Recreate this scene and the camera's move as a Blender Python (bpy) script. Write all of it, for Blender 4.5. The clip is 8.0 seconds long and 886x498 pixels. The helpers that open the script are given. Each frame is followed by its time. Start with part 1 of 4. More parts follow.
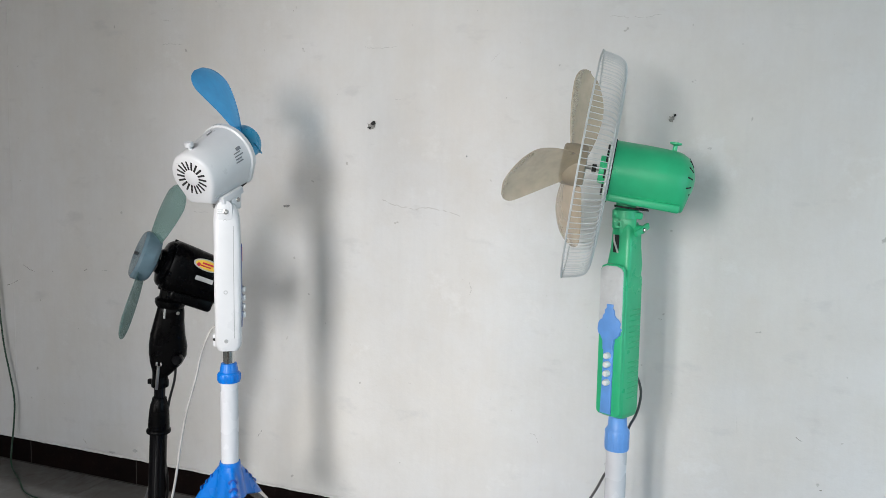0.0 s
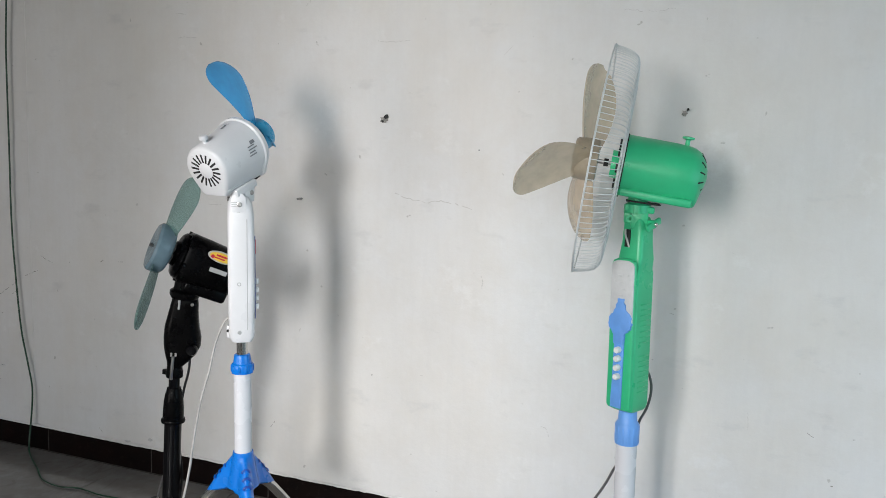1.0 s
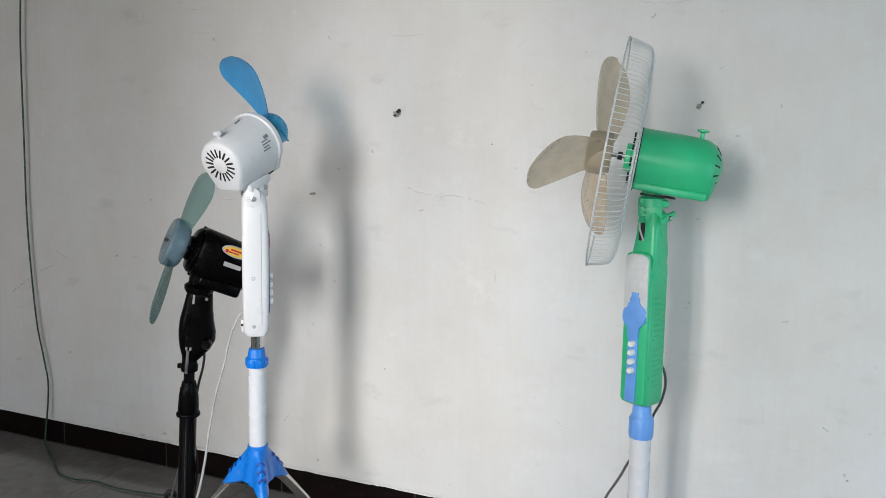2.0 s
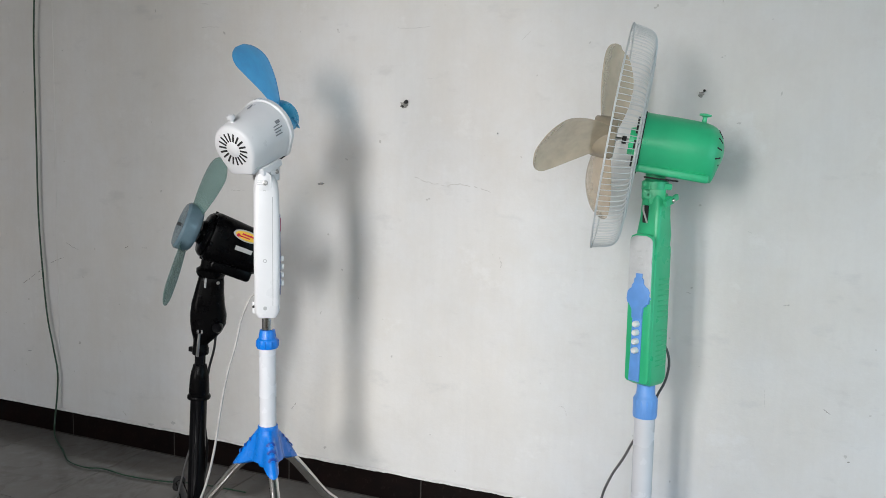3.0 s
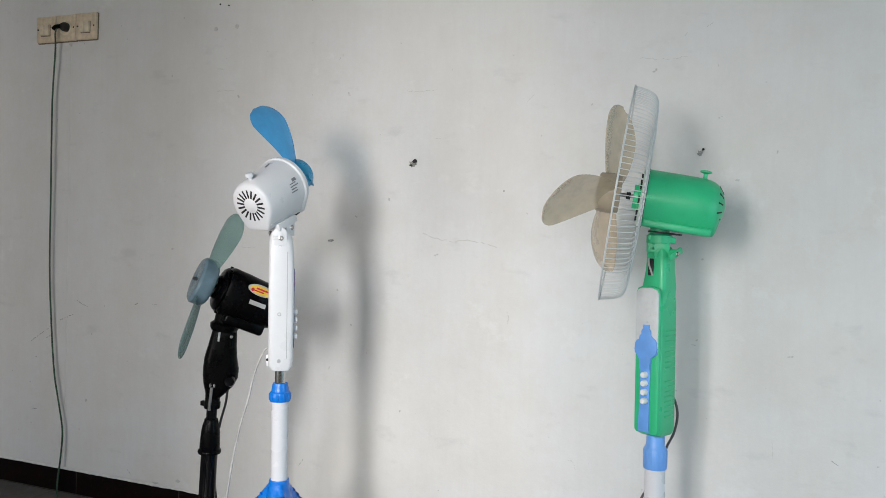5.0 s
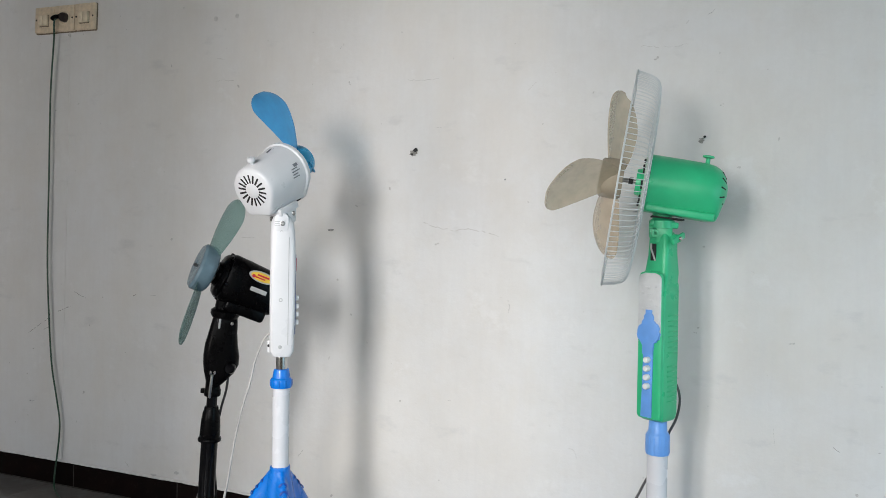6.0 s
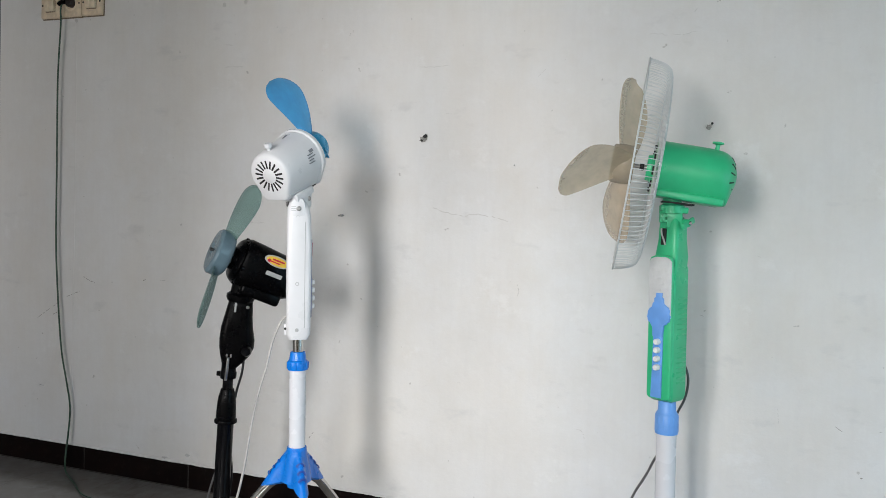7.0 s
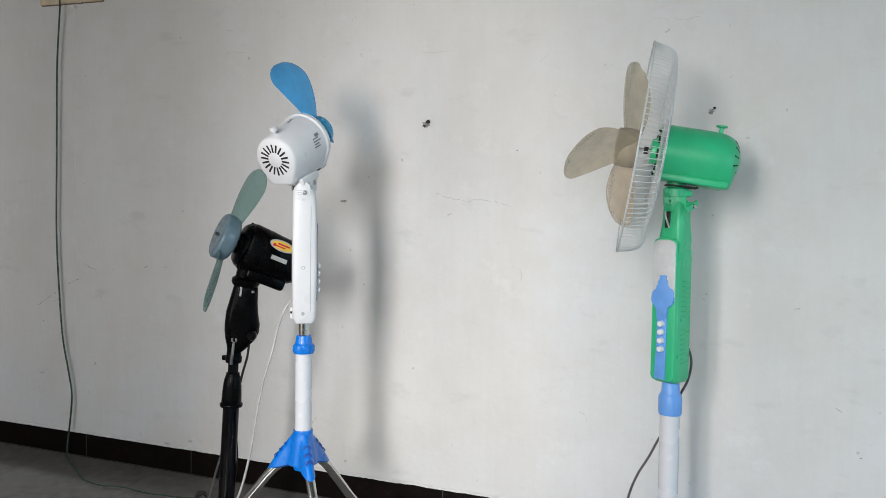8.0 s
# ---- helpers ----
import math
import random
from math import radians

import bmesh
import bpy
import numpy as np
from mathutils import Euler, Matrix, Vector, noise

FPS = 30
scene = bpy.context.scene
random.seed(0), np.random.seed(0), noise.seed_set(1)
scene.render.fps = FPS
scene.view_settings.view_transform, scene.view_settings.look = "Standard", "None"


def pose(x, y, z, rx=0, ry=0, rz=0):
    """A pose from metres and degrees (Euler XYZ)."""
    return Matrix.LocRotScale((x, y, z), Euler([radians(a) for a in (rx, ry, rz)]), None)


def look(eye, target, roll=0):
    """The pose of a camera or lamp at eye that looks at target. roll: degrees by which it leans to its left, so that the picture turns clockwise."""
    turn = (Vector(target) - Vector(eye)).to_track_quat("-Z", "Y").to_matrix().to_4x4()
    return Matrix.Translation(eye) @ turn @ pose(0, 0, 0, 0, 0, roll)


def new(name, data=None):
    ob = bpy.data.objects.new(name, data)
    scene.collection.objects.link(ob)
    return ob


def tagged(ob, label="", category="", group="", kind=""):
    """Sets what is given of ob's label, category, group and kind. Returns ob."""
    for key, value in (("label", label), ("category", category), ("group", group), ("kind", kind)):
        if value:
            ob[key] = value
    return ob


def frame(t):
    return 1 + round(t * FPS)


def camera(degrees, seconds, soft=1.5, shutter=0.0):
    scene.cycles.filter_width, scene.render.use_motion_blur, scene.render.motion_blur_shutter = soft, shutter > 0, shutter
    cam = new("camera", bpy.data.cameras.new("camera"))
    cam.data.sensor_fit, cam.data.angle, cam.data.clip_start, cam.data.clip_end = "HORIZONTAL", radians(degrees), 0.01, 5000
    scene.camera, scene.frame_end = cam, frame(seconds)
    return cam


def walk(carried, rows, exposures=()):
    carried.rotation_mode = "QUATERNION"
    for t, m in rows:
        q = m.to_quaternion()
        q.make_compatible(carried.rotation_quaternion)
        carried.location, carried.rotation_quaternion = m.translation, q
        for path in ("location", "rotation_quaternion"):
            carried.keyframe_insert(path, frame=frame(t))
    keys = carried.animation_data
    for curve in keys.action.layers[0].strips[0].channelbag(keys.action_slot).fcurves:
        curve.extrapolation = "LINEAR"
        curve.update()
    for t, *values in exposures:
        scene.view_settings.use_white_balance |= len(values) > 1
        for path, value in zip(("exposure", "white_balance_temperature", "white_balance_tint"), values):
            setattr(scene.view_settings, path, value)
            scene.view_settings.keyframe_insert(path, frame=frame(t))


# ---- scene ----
cam = camera(61.3, 8.0, soft=0.35)
PATH = [
    (0, (1.912, -1.687, 0.93), (1.257, 0.191, 0.724), 1.7),
    (0.5, (1.919, -1.686, 0.924), (1.242, 0.184, 0.712), 1.9),
    (1, (1.918, -1.692, 0.932), (1.23, 0.172, 0.706), 1.9),
    (1.5, (1.916, -1.694, 0.935), (1.211, 0.163, 0.7), 1.8),
    (2, (1.912, -1.695, 0.93), (1.2, 0.158, 0.69), 1.7),
    (2.2, (1.911, -1.699, 0.924), (1.198, 0.154, 0.683), 1.7),
    (3.3, (1.919, -1.745, 0.872), (1.198, 0.111, 0.683), 1.8),
    (3.5, (1.922, -1.751, 0.875), (1.198, 0.105, 0.706), 1.7),
    (4, (1.922, -1.772, 0.879), (1.197, 0.088, 0.754), 1.6),
    (4.5, (1.909, -1.786, 0.868), (1.192, 0.079, 0.793), 1.6),
    (4.7, (1.904, -1.784, 0.871), (1.187, 0.082, 0.809), 1.6),
    (5.8, (1.893, -1.782, 0.829), (1.19, 0.09, 0.795), 1.7),
    (6, (1.887, -1.785, 0.828), (1.185, 0.087, 0.788), 1.7),
    (6.5, (1.864, -1.808, 0.823), (1.178, 0.07, 0.763), 1.8),
    (7, (1.853, -1.827, 0.823), (1.173, 0.053, 0.748), 1.7),
    (7.5, (1.837, -1.838, 0.804), (1.169, 0.045, 0.726), 1.8),
    (8, (1.832, -1.844, 0.805), (1.171, 0.041, 0.709), 1.6),
]
walk(cam, [(t, look(eye, target, roll)) for t, eye, target, roll in PATH])

# ---- light ----
world = bpy.data.worlds.new("daylight")
scene.world = world
world.use_nodes = True
wn = world.node_tree.nodes
sky = wn.new("ShaderNodeTexSky")
sky.sky_type, sky.sun_disc = "NISHITA", False
sky.sun_elevation, sky.sun_rotation = radians(42), radians(200)
wn["Background"].inputs[1].default_value = 0.06
world.node_tree.links.new(sky.outputs[0], wn["Background"].inputs[0])


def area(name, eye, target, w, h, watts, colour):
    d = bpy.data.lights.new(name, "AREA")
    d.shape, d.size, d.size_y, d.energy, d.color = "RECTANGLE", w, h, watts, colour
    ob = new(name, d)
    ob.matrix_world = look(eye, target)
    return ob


# unseen daylight lamps behind and beside the camera: a shadow-casting key, three added fills
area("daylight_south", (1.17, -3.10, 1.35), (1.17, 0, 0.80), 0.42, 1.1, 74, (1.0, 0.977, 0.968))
# added fill behind the camera, weakens the green fan's shadow
area("fill_south", (2.15, -3.10, 1.35), (2.05, 0, 0.80), 0.95, 1.1, 17.5, (0.97, 0.985, 1.0))
# added fill, lifts the left end of the north wall
area("fill_west", (0.16, -2.20, 0.80), (0.16, 0, 0.80), 0.82, 1.1, 9.6, (1.0, 0.955, 0.945))
# added bluish fill for the right end of the north wall
area("fill_east", (3.76, -1.05, 0.75), (0, -1.05, 0.75), 1.3, 1.1, 14, (0.50, 0.81, 1.0))
scene.view_settings.exposure = 0.0


# ---- materials ----
def nodes_of(name):
    m = bpy.data.materials.new(name)
    m.use_nodes = True
    nt = m.node_tree
    return m, nt, nt.nodes["Principled BSDF"]


def mixed(nt, a, b, factor_socket):
    n = nt.nodes.new("ShaderNodeMix")
    n.data_type = "RGBA"
    for sock, col in ((n.inputs[6], a), (n.inputs[7], b)):
        if isinstance(col, tuple):
            sock.default_value = (*col, 1)
        else:
            nt.links.new(col, sock)
    nt.links.new(factor_socket, n.inputs[0])
    return n.outputs[2]


def noise_tex(nt, scale, detail=4.0, rough=0.55, lo=0.35, hi=0.65, stretch=None, coord="Object"):
    tc = nt.nodes.new("ShaderNodeTexCoord")
    out = tc.outputs[coord]
    if stretch:
        mp = nt.nodes.new("ShaderNodeMapping")
        mp.inputs[3].default_value = stretch
        nt.links.new(out, mp.inputs[0])
        out = mp.outputs[0]
    n = nt.nodes.new("ShaderNodeTexNoise")
    n.inputs["Scale"].default_value, n.inputs["Detail"].default_value, n.inputs["Roughness"].default_value = scale, detail, rough
    nt.links.new(out, n.inputs[0])
    r = nt.nodes.new("ShaderNodeMapRange")
    r.inputs[1].default_value, r.inputs[2].default_value = lo, hi
    nt.links.new(n.outputs[0], r.inputs[0])
    return r.outputs[0], n.outputs[0]


def bumped(nt, bsdf, height, strength, distance, base=None):
    b = nt.nodes.new("ShaderNodeBump")
    b.inputs["Strength"].default_value, b.inputs["Distance"].default_value = strength, distance
    nt.links.new(height, b.inputs["Height"])
    if base:
        nt.links.new(base, b.inputs["Normal"])
    nt.links.new(b.outputs[0], bsdf.inputs["Normal"])
    return b.outputs[0]


def plastic(name, colour, rough=0.35, dirt=0.12, scale=35, coat=0.0, spec=0.5, relief=0.12):
    m, nt, p = nodes_of(name)
    f, raw = noise_tex(nt, scale, 5)
    f2, raw2 = noise_tex(nt, scale * 9, 3)
    dark = tuple(c * (1 - dirt) * 0.97 for c in colour)
    col = mixed(nt, colour, dark, f)
    nt.links.new(col, p.inputs["Base Color"])
    rr = nt.nodes.new("ShaderNodeMapRange")
    rr.inputs[3].default_value, rr.inputs[4].default_value = rough - 0.06, rough + 0.12
    nt.links.new(f, rr.inputs[0])
    nt.links.new(rr.outputs[0], p.inputs["Roughness"])
    p.inputs["Coat Weight"].default_value = coat
    p.inputs["Specular IOR Level"].default_value = spec
    bumped(nt, p, raw2, relief, 0.0006)
    return m


def metal(name, colour, rough):
    m, nt, p = nodes_of(name)
    f, raw = noise_tex(nt, 60, 4, stretch=(1, 1, 0.15))
    nt.links.new(mixed(nt, colour, tuple(c * 0.8 for c in colour), f), p.inputs["Base Color"])
    p.inputs["Metallic"].default_value, p.inputs["Roughness"].default_value = 1.0, rough
    return m


def clear_plastic(name, colour, clear, rough=0.2):
    m, nt, p = nodes_of(name)
    f, raw = noise_tex(nt, 30, 4)
    nt.links.new(mixed(nt, colour, tuple(c * 0.8 for c in colour), f), p.inputs["Base Color"])
    p.inputs["Roughness"].default_value = rough
    tr = nt.nodes.new("ShaderNodeBsdfTransparent")
    tr.inputs[0].default_value = (*[0.55 + 0.45 * c ** 0.5 for c in colour], 1)
    mx = nt.nodes.new("ShaderNodeMixShader")
    mx.inputs[0].default_value = clear
    nt.links.new(p.outputs[0], mx.inputs[1])
    nt.links.new(tr.outputs[0], mx.inputs[2])
    nt.links.new(mx.outputs[0], nt.nodes["Material Output"].inputs[0])
    return m


def scaled(nt, sock, k):
    n = nt.nodes.new("ShaderNodeMath")
    n.operation, n.inputs[1].default_value = "MULTIPLY", k
    nt.links.new(sock, n.inputs[0])
    return n.outputs[0]


def wall_paint():
    m, nt, p = nodes_of("wall_paint")
    big, rawbig = noise_tex(nt, 1.7, 4, 0.6, 0.3, 0.7)
    mid, rawmid = noise_tex(nt, 6, 7, 0.66, 0.42, 0.72)
    fine, rawfine = noise_tex(nt, 110, 4)
    c = mixed(nt, (0.69, 0.695, 0.70), (0.70, 0.68, 0.645), big)
    c = mixed(nt, c, (0.60, 0.57, 0.52), scaled(nt, mid, 0.5))
    # broad yellowed patches
    ye, _ = noise_tex(nt, 2.6, 5, 0.62, 0.50, 0.72, stretch=(1.3, 1, 0.8))
    c = mixed(nt, c, (0.66, 0.615, 0.55), scaled(nt, ye, 0.45))
    # rubbed grey smudges, wider than tall
    sm, _ = noise_tex(nt, 11, 5, 0.6, 0.60, 0.76, stretch=(0.7, 1, 1.5))
    c = mixed(nt, c, (0.52, 0.515, 0.505), scaled(nt, sm, 0.62))
    # old filler, a little paler
    fl, _ = noise_tex(nt, 4.3, 6, 0.7, 0.60, 0.66, stretch=(1, 1, 1.3))
    c = mixed(nt, c, (0.76, 0.755, 0.745), scaled(nt, fl, 0.45))
    # small dark specks
    sp, _ = noise_tex(nt, 42, 2, 0.5, 0.735, 0.77)
    c = mixed(nt, c, (0.40, 0.385, 0.36), scaled(nt, sp, 0.8))
    gr, _ = noise_tex(nt, 70, 5, 0.7, 0.35, 0.7)
    c = mixed(nt, c, (0.60, 0.59, 0.575), scaled(nt, gr, 0.16))
    st, rawst = noise_tex(nt, 9, 4, 0.6, 0.45, 0.75, stretch=(6, 6, 0.5))
    c = mixed(nt, c, (0.58, 0.57, 0.56), scaled(nt, st, 0.16))
    nt.links.new(c, p.inputs["Base Color"])
    p.inputs["Roughness"].default_value = 0.62
    b = bumped(nt, p, rawmid, 0.35, 0.007)
    bumped(nt, p, rawfine, 0.10, 0.0012, b)
    return m


def floor_tile():
    m, nt, p = nodes_of("floor_tile_glaze")
    oi = nt.nodes.new("ShaderNodeObjectInfo")
    tc = nt.nodes.new("ShaderNodeTexCoord")
    add = nt.nodes.new("ShaderNodeVectorMath")
    add.operation = "ADD"
    sc = nt.nodes.new("ShaderNodeMath")
    sc.operation, sc.inputs[1].default_value = "MULTIPLY", 31.0
    nt.links.new(oi.outputs["Random"], sc.inputs[0])
    nt.links.new(tc.outputs["Object"], add.inputs[0])
    nt.links.new(sc.outputs[0], add.inputs[1])
    n = nt.nodes.new("ShaderNodeTexNoise")
    n.inputs["Scale"].default_value, n.inputs["Detail"].default_value, n.inputs["Distortion"].default_value = 3.2, 6, 1.2
    nt.links.new(add.outputs[0], n.inputs[0])
    r = nt.nodes.new("ShaderNodeMapRange")
    r.inputs[1].default_value, r.inputs[2].default_value = 0.36, 0.62
    nt.links.new(n.outputs[0], r.inputs[0])
    c = mixed(nt, (0.148, 0.136, 0.126), (0.166, 0.154, 0.143), r.outputs[0])
    v = nt.nodes.new("ShaderNodeTexNoise")
    v.inputs["Scale"].default_value, v.inputs["Detail"].default_value, v.inputs["Distortion"].default_value = 2.1, 3, 2.5
    nt.links.new(add.outputs[0], v.inputs[0])
    ab = nt.nodes.new("ShaderNodeMath")
    ab.operation, ab.inputs[1].default_value, ab.inputs[2].default_value = "COMPARE", 0.5, 0.012
    nt.links.new(v.outputs[0], ab.inputs[0])
    mu = nt.nodes.new("ShaderNodeMath")
    mu.operation, mu.inputs[1].default_value = "MULTIPLY", 0.4
    nt.links.new(ab.outputs[0], mu.inputs[0])
    c2 = mixed(nt, c, (0.112, 0.098, 0.087), mu.outputs[0])
    dust, raw = noise_tex(nt, 25, 5)
    c3 = mixed(nt, c2, (0.175, 0.168, 0.160), dust)
    nt.links.new(mixed(nt, c2, c3, dust), p.inputs["Base Color"])
    p.inputs["Roughness"].default_value = 0.14
    return m


def dark_tile():
    m, nt, p = nodes_of("dark_skirting_glaze")
    f, raw = noise_tex(nt, 14, 6, 0.6)
    f2, raw2 = noise_tex(nt, 90, 3, 0.6, 0.6, 0.75)
    c = mixed(nt, (0.0022, 0.0012, 0.0012), (0.006, 0.0025, 0.002), f)
    nt.links.new(mixed(nt, c, (0.014, 0.010, 0.009), f2), p.inputs["Base Color"])
    p.inputs["Roughness"].default_value = 0.45
    p.inputs["Specular IOR Level"].default_value = 0.12
    return m


M_WALL = wall_paint()
# darkened so this side wall bounces less light onto the north wall
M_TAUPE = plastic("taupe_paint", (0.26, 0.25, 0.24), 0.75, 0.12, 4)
M_FLOOR = floor_tile()
M_SKIRT = dark_tile()
M_GROUT = plastic("grout", (0.07, 0.065, 0.06), 0.8, 0.3)
M_PALEGROUT = plastic("pale_grout", (0.66, 0.65, 0.63), 0.8, 0.3)
M_JOINT = plastic("dusty_joint", (0.05, 0.045, 0.04), 0.8, 0.3)
# greyed so the unseen ceiling bounces less light onto the wall's top
M_CEIL = plastic("ceiling_paint", (0.32, 0.32, 0.31), 0.8, 0.06, 3)
M_CHIP = plastic("bare_plaster", (0.36, 0.345, 0.32), 0.85, 0.5, 160)
M_SCUFF = plastic("scuffed_paint", (0.60, 0.585, 0.56), 0.8, 0.2, 200)
# near-black of dark parts, also painted shade for holes, slots and gaps
M_DARK = plastic("cavity_shade_and_dark_parts", (0.02, 0.02, 0.02), 0.8, 0.3)
M_WHITE = plastic("white_plastic", (0.69, 0.695, 0.71), 0.32, 0.03, 12, relief=0.03)
M_WHITETUBE = plastic("white_enamel_tube", (0.65, 0.66, 0.69), 0.22, 0.02, 9, relief=0.0)
M_BLUE = plastic("bright_blue_plastic", (0.001, 0.175, 0.66), 0.2, 0.1, 20, relief=0.04)
M_NAVY = plastic("panel_blue_and_slot_shade", (0.008, 0.06, 0.33), 0.35, 0.15)
M_RED = plastic("red_window", (0.55, 0.01, 0.04), 0.3, 0.1)
M_GREEN = plastic("green_plastic", (0.034, 0.50, 0.225), 0.32, 0.08, 18, relief=0.04)
M_PERI = plastic("periwinkle_plastic", (0.14, 0.355, 0.80), 0.36, 0.1)
M_BUTTON = plastic("white_button", (0.78, 0.78, 0.77), 0.35, 0.05)
M_PALE = plastic("pale_grey_panel", (0.60, 0.62, 0.625), 0.4, 0.08, 60)
M_BLACK = plastic("black_plastic", (0.0016, 0.0016, 0.0019), 0.25, 0.3, spec=0.08, relief=0.05)
M_BLACKTUBE = plastic("black_enamel_tube", (0.002, 0.002, 0.0028), 0.14, 0.3, spec=0.22, relief=0.0)
M_CHROME = metal("chrome", (0.62, 0.61, 0.59), 0.14)
M_STEEL = metal("dull_steel", (0.42, 0.42, 0.41), 0.36)
M_WIRE = plastic("white_coated_wire", (0.62, 0.64, 0.64), 0.35, 0.12)
M_RING = plastic("pale_green_ring", (0.46, 0.60, 0.50), 0.38, 0.1)
M_BEIGE = clear_plastic("smoky_beige_plastic", (0.70, 0.585, 0.43), 0.56)
M_HUBBEIGE = clear_plastic("beige_hub_plastic", (0.44, 0.37, 0.27), 0.12)
M_SKYBLUE = clear_plastic("sky_blue_clear_plastic", (0.008, 0.36, 0.78), 0.56, 0.34)
M_HUBBLUE = plastic("sky_blue_hub_plastic", (0.04, 0.36, 0.62), 0.3, 0.15)
M_TEAL = clear_plastic("smoky_teal_plastic", (0.15, 0.27, 0.25), 0.58)
M_HUBTEAL = clear_plastic("slate_hub_plastic", (0.13, 0.20, 0.24), 0.12)
M_CREAM = plastic("aged_cream_plastic", (0.74, 0.61, 0.44), 0.42, 0.2, 60)
# brown that stands in for shade at plate edges and rocker gaps
M_TAN = plastic("edge_and_gap_shade", (0.20, 0.15, 0.10), 0.6, 0.2)
M_CREAMROCK = plastic("cream_rocker", (0.78, 0.67, 0.50), 0.38, 0.15, 60)
M_PLUG = plastic("dark_brown_plug", (0.022, 0.014, 0.011), 0.4, 0.3)
M_CORDGREEN = plastic("dark_green_cord", (0.006, 0.050, 0.022), 0.40, 0.3)
M_CORDWHITE = plastic("white_cord", (0.50, 0.485, 0.46), 0.5, 0.2)
M_CORDBLACK = plastic("black_cord", (0.008, 0.008, 0.009), 0.45, 0.3)
M_CORDGREY = plastic("grey_cord", (0.10, 0.10, 0.10), 0.5, 0.3)
M_YELLOW = plastic("yellow_sticker", (0.80, 0.55, 0.05), 0.4, 0.1)
M_INK = plastic("grey_print", (0.22, 0.23, 0.25), 0.6, 0.2)
M_LABEL = plastic("silver_label", (0.42, 0.43, 0.43), 0.45, 0.15)
M_RUBBER = plastic("black_rubber", (0.012, 0.012, 0.012), 0.7, 0.3)


# ---- mesh tools ----
I4 = Matrix.Identity(4)


def mesh_of(name, bm, mat, angle=38):
    bmesh.ops.recalc_face_normals(bm, faces=bm.faces)
    me = bpy.data.meshes.new(name)
    bm.to_mesh(me)
    bm.free()
    me.materials.append(mat)
    for poly in me.polygons:
        poly.use_smooth = True
    me.set_sharp_from_angle(angle=radians(angle))
    return me


def part(name, bm, mat, parent=None, label="", angle=38):
    ob = new(name, mesh_of(name, bm, mat, angle))
    if parent:
        ob.parent = parent
    return tagged(ob, label) if label else ob


def piece(name, me, parent, m):
    ob = new(name, me)
    ob.parent = parent
    ob.matrix_basis = m
    return ob


def thing(name, m, label, category, group="", kind=""):
    ob = new(name)
    ob.empty_display_size = 0.05
    ob.matrix_basis = m
    return tagged(ob, label, category, group, kind)


def box(size, centre=(0, 0, 0), bevel=0.0, seg=2, m=I4, bm=None):
    own = bmesh.new()
    bmesh.ops.create_cube(own, size=1.0)
    bmesh.ops.scale(own, vec=size, verts=own.verts)
    if bevel:
        bmesh.ops.bevel(own, geom=own.edges[:], offset=bevel, segments=seg, profile=0.5, affect="EDGES")
    bmesh.ops.translate(own, vec=centre, verts=own.verts)
    own.transform(m)
    return joined(own, bm)


def joined(own, bm):
    if bm is None:
        return own
    me = bpy.data.meshes.new("tmp")
    own.to_mesh(me)
    own.free()
    bm.from_mesh(me)
    bpy.data.meshes.remove(me)
    return bm


def lathe(profile, seg=32, axis="Z", m=I4, bm=None, closed=False):
    """Turn (radius, height) points about an axis; ends with radius 0 close the form."""
    own = bmesh.new()
    rings = []
    for r, h in profile:
        if r < 1e-6:
            rings.append([own.verts.new((0, 0, h))])
        else:
            rings.append([own.verts.new((r * math.cos(2 * math.pi * i / seg), r * math.sin(2 * math.pi * i / seg), h)) for i in range(seg)])
    pairs = list(zip(rings, rings[1:]))
    if closed:
        pairs.append((rings[-1], rings[0]))
    for a, b in pairs:
        for i in range(seg):
            j = (i + 1) % seg
            if len(a) == 1 and len(b) == 1:
                continue
            if len(a) == 1:
                own.faces.new((a[0], b[i], b[j]))
            elif len(b) == 1:
                own.faces.new((a[i], a[j], b[0]))
            else:
                own.faces.new((a[i], a[j], b[j], b[i]))
    if axis == "X":
        own.transform(Matrix(((0, 0, 1, 0), (1, 0, 0, 0), (0, 1, 0, 0), (0, 0, 0, 1))))
    own.transform(m)
    return joined(own, bm)


def smooth_path(pts, per=8):
    pts = [Vector(p) for p in pts]
    ext = [2 * pts[0] - pts[1], *pts, 2 * pts[-1] - pts[-2]]
    out = []
    for i in range(1, len(ext) - 2):
        p0, p1, p2, p3 = ext[i - 1:i + 3]
        for k in range(per):
            t = k / per
            out.append(0.5 * ((2 * p1) + (p2 - p0) * t + (2 * p0 - 5 * p1 + 4 * p2 - p3) * t * t + (3 * p1 - p0 - 3 * p2 + p3) * t ** 3))
    out.append(pts[-1])
    return out


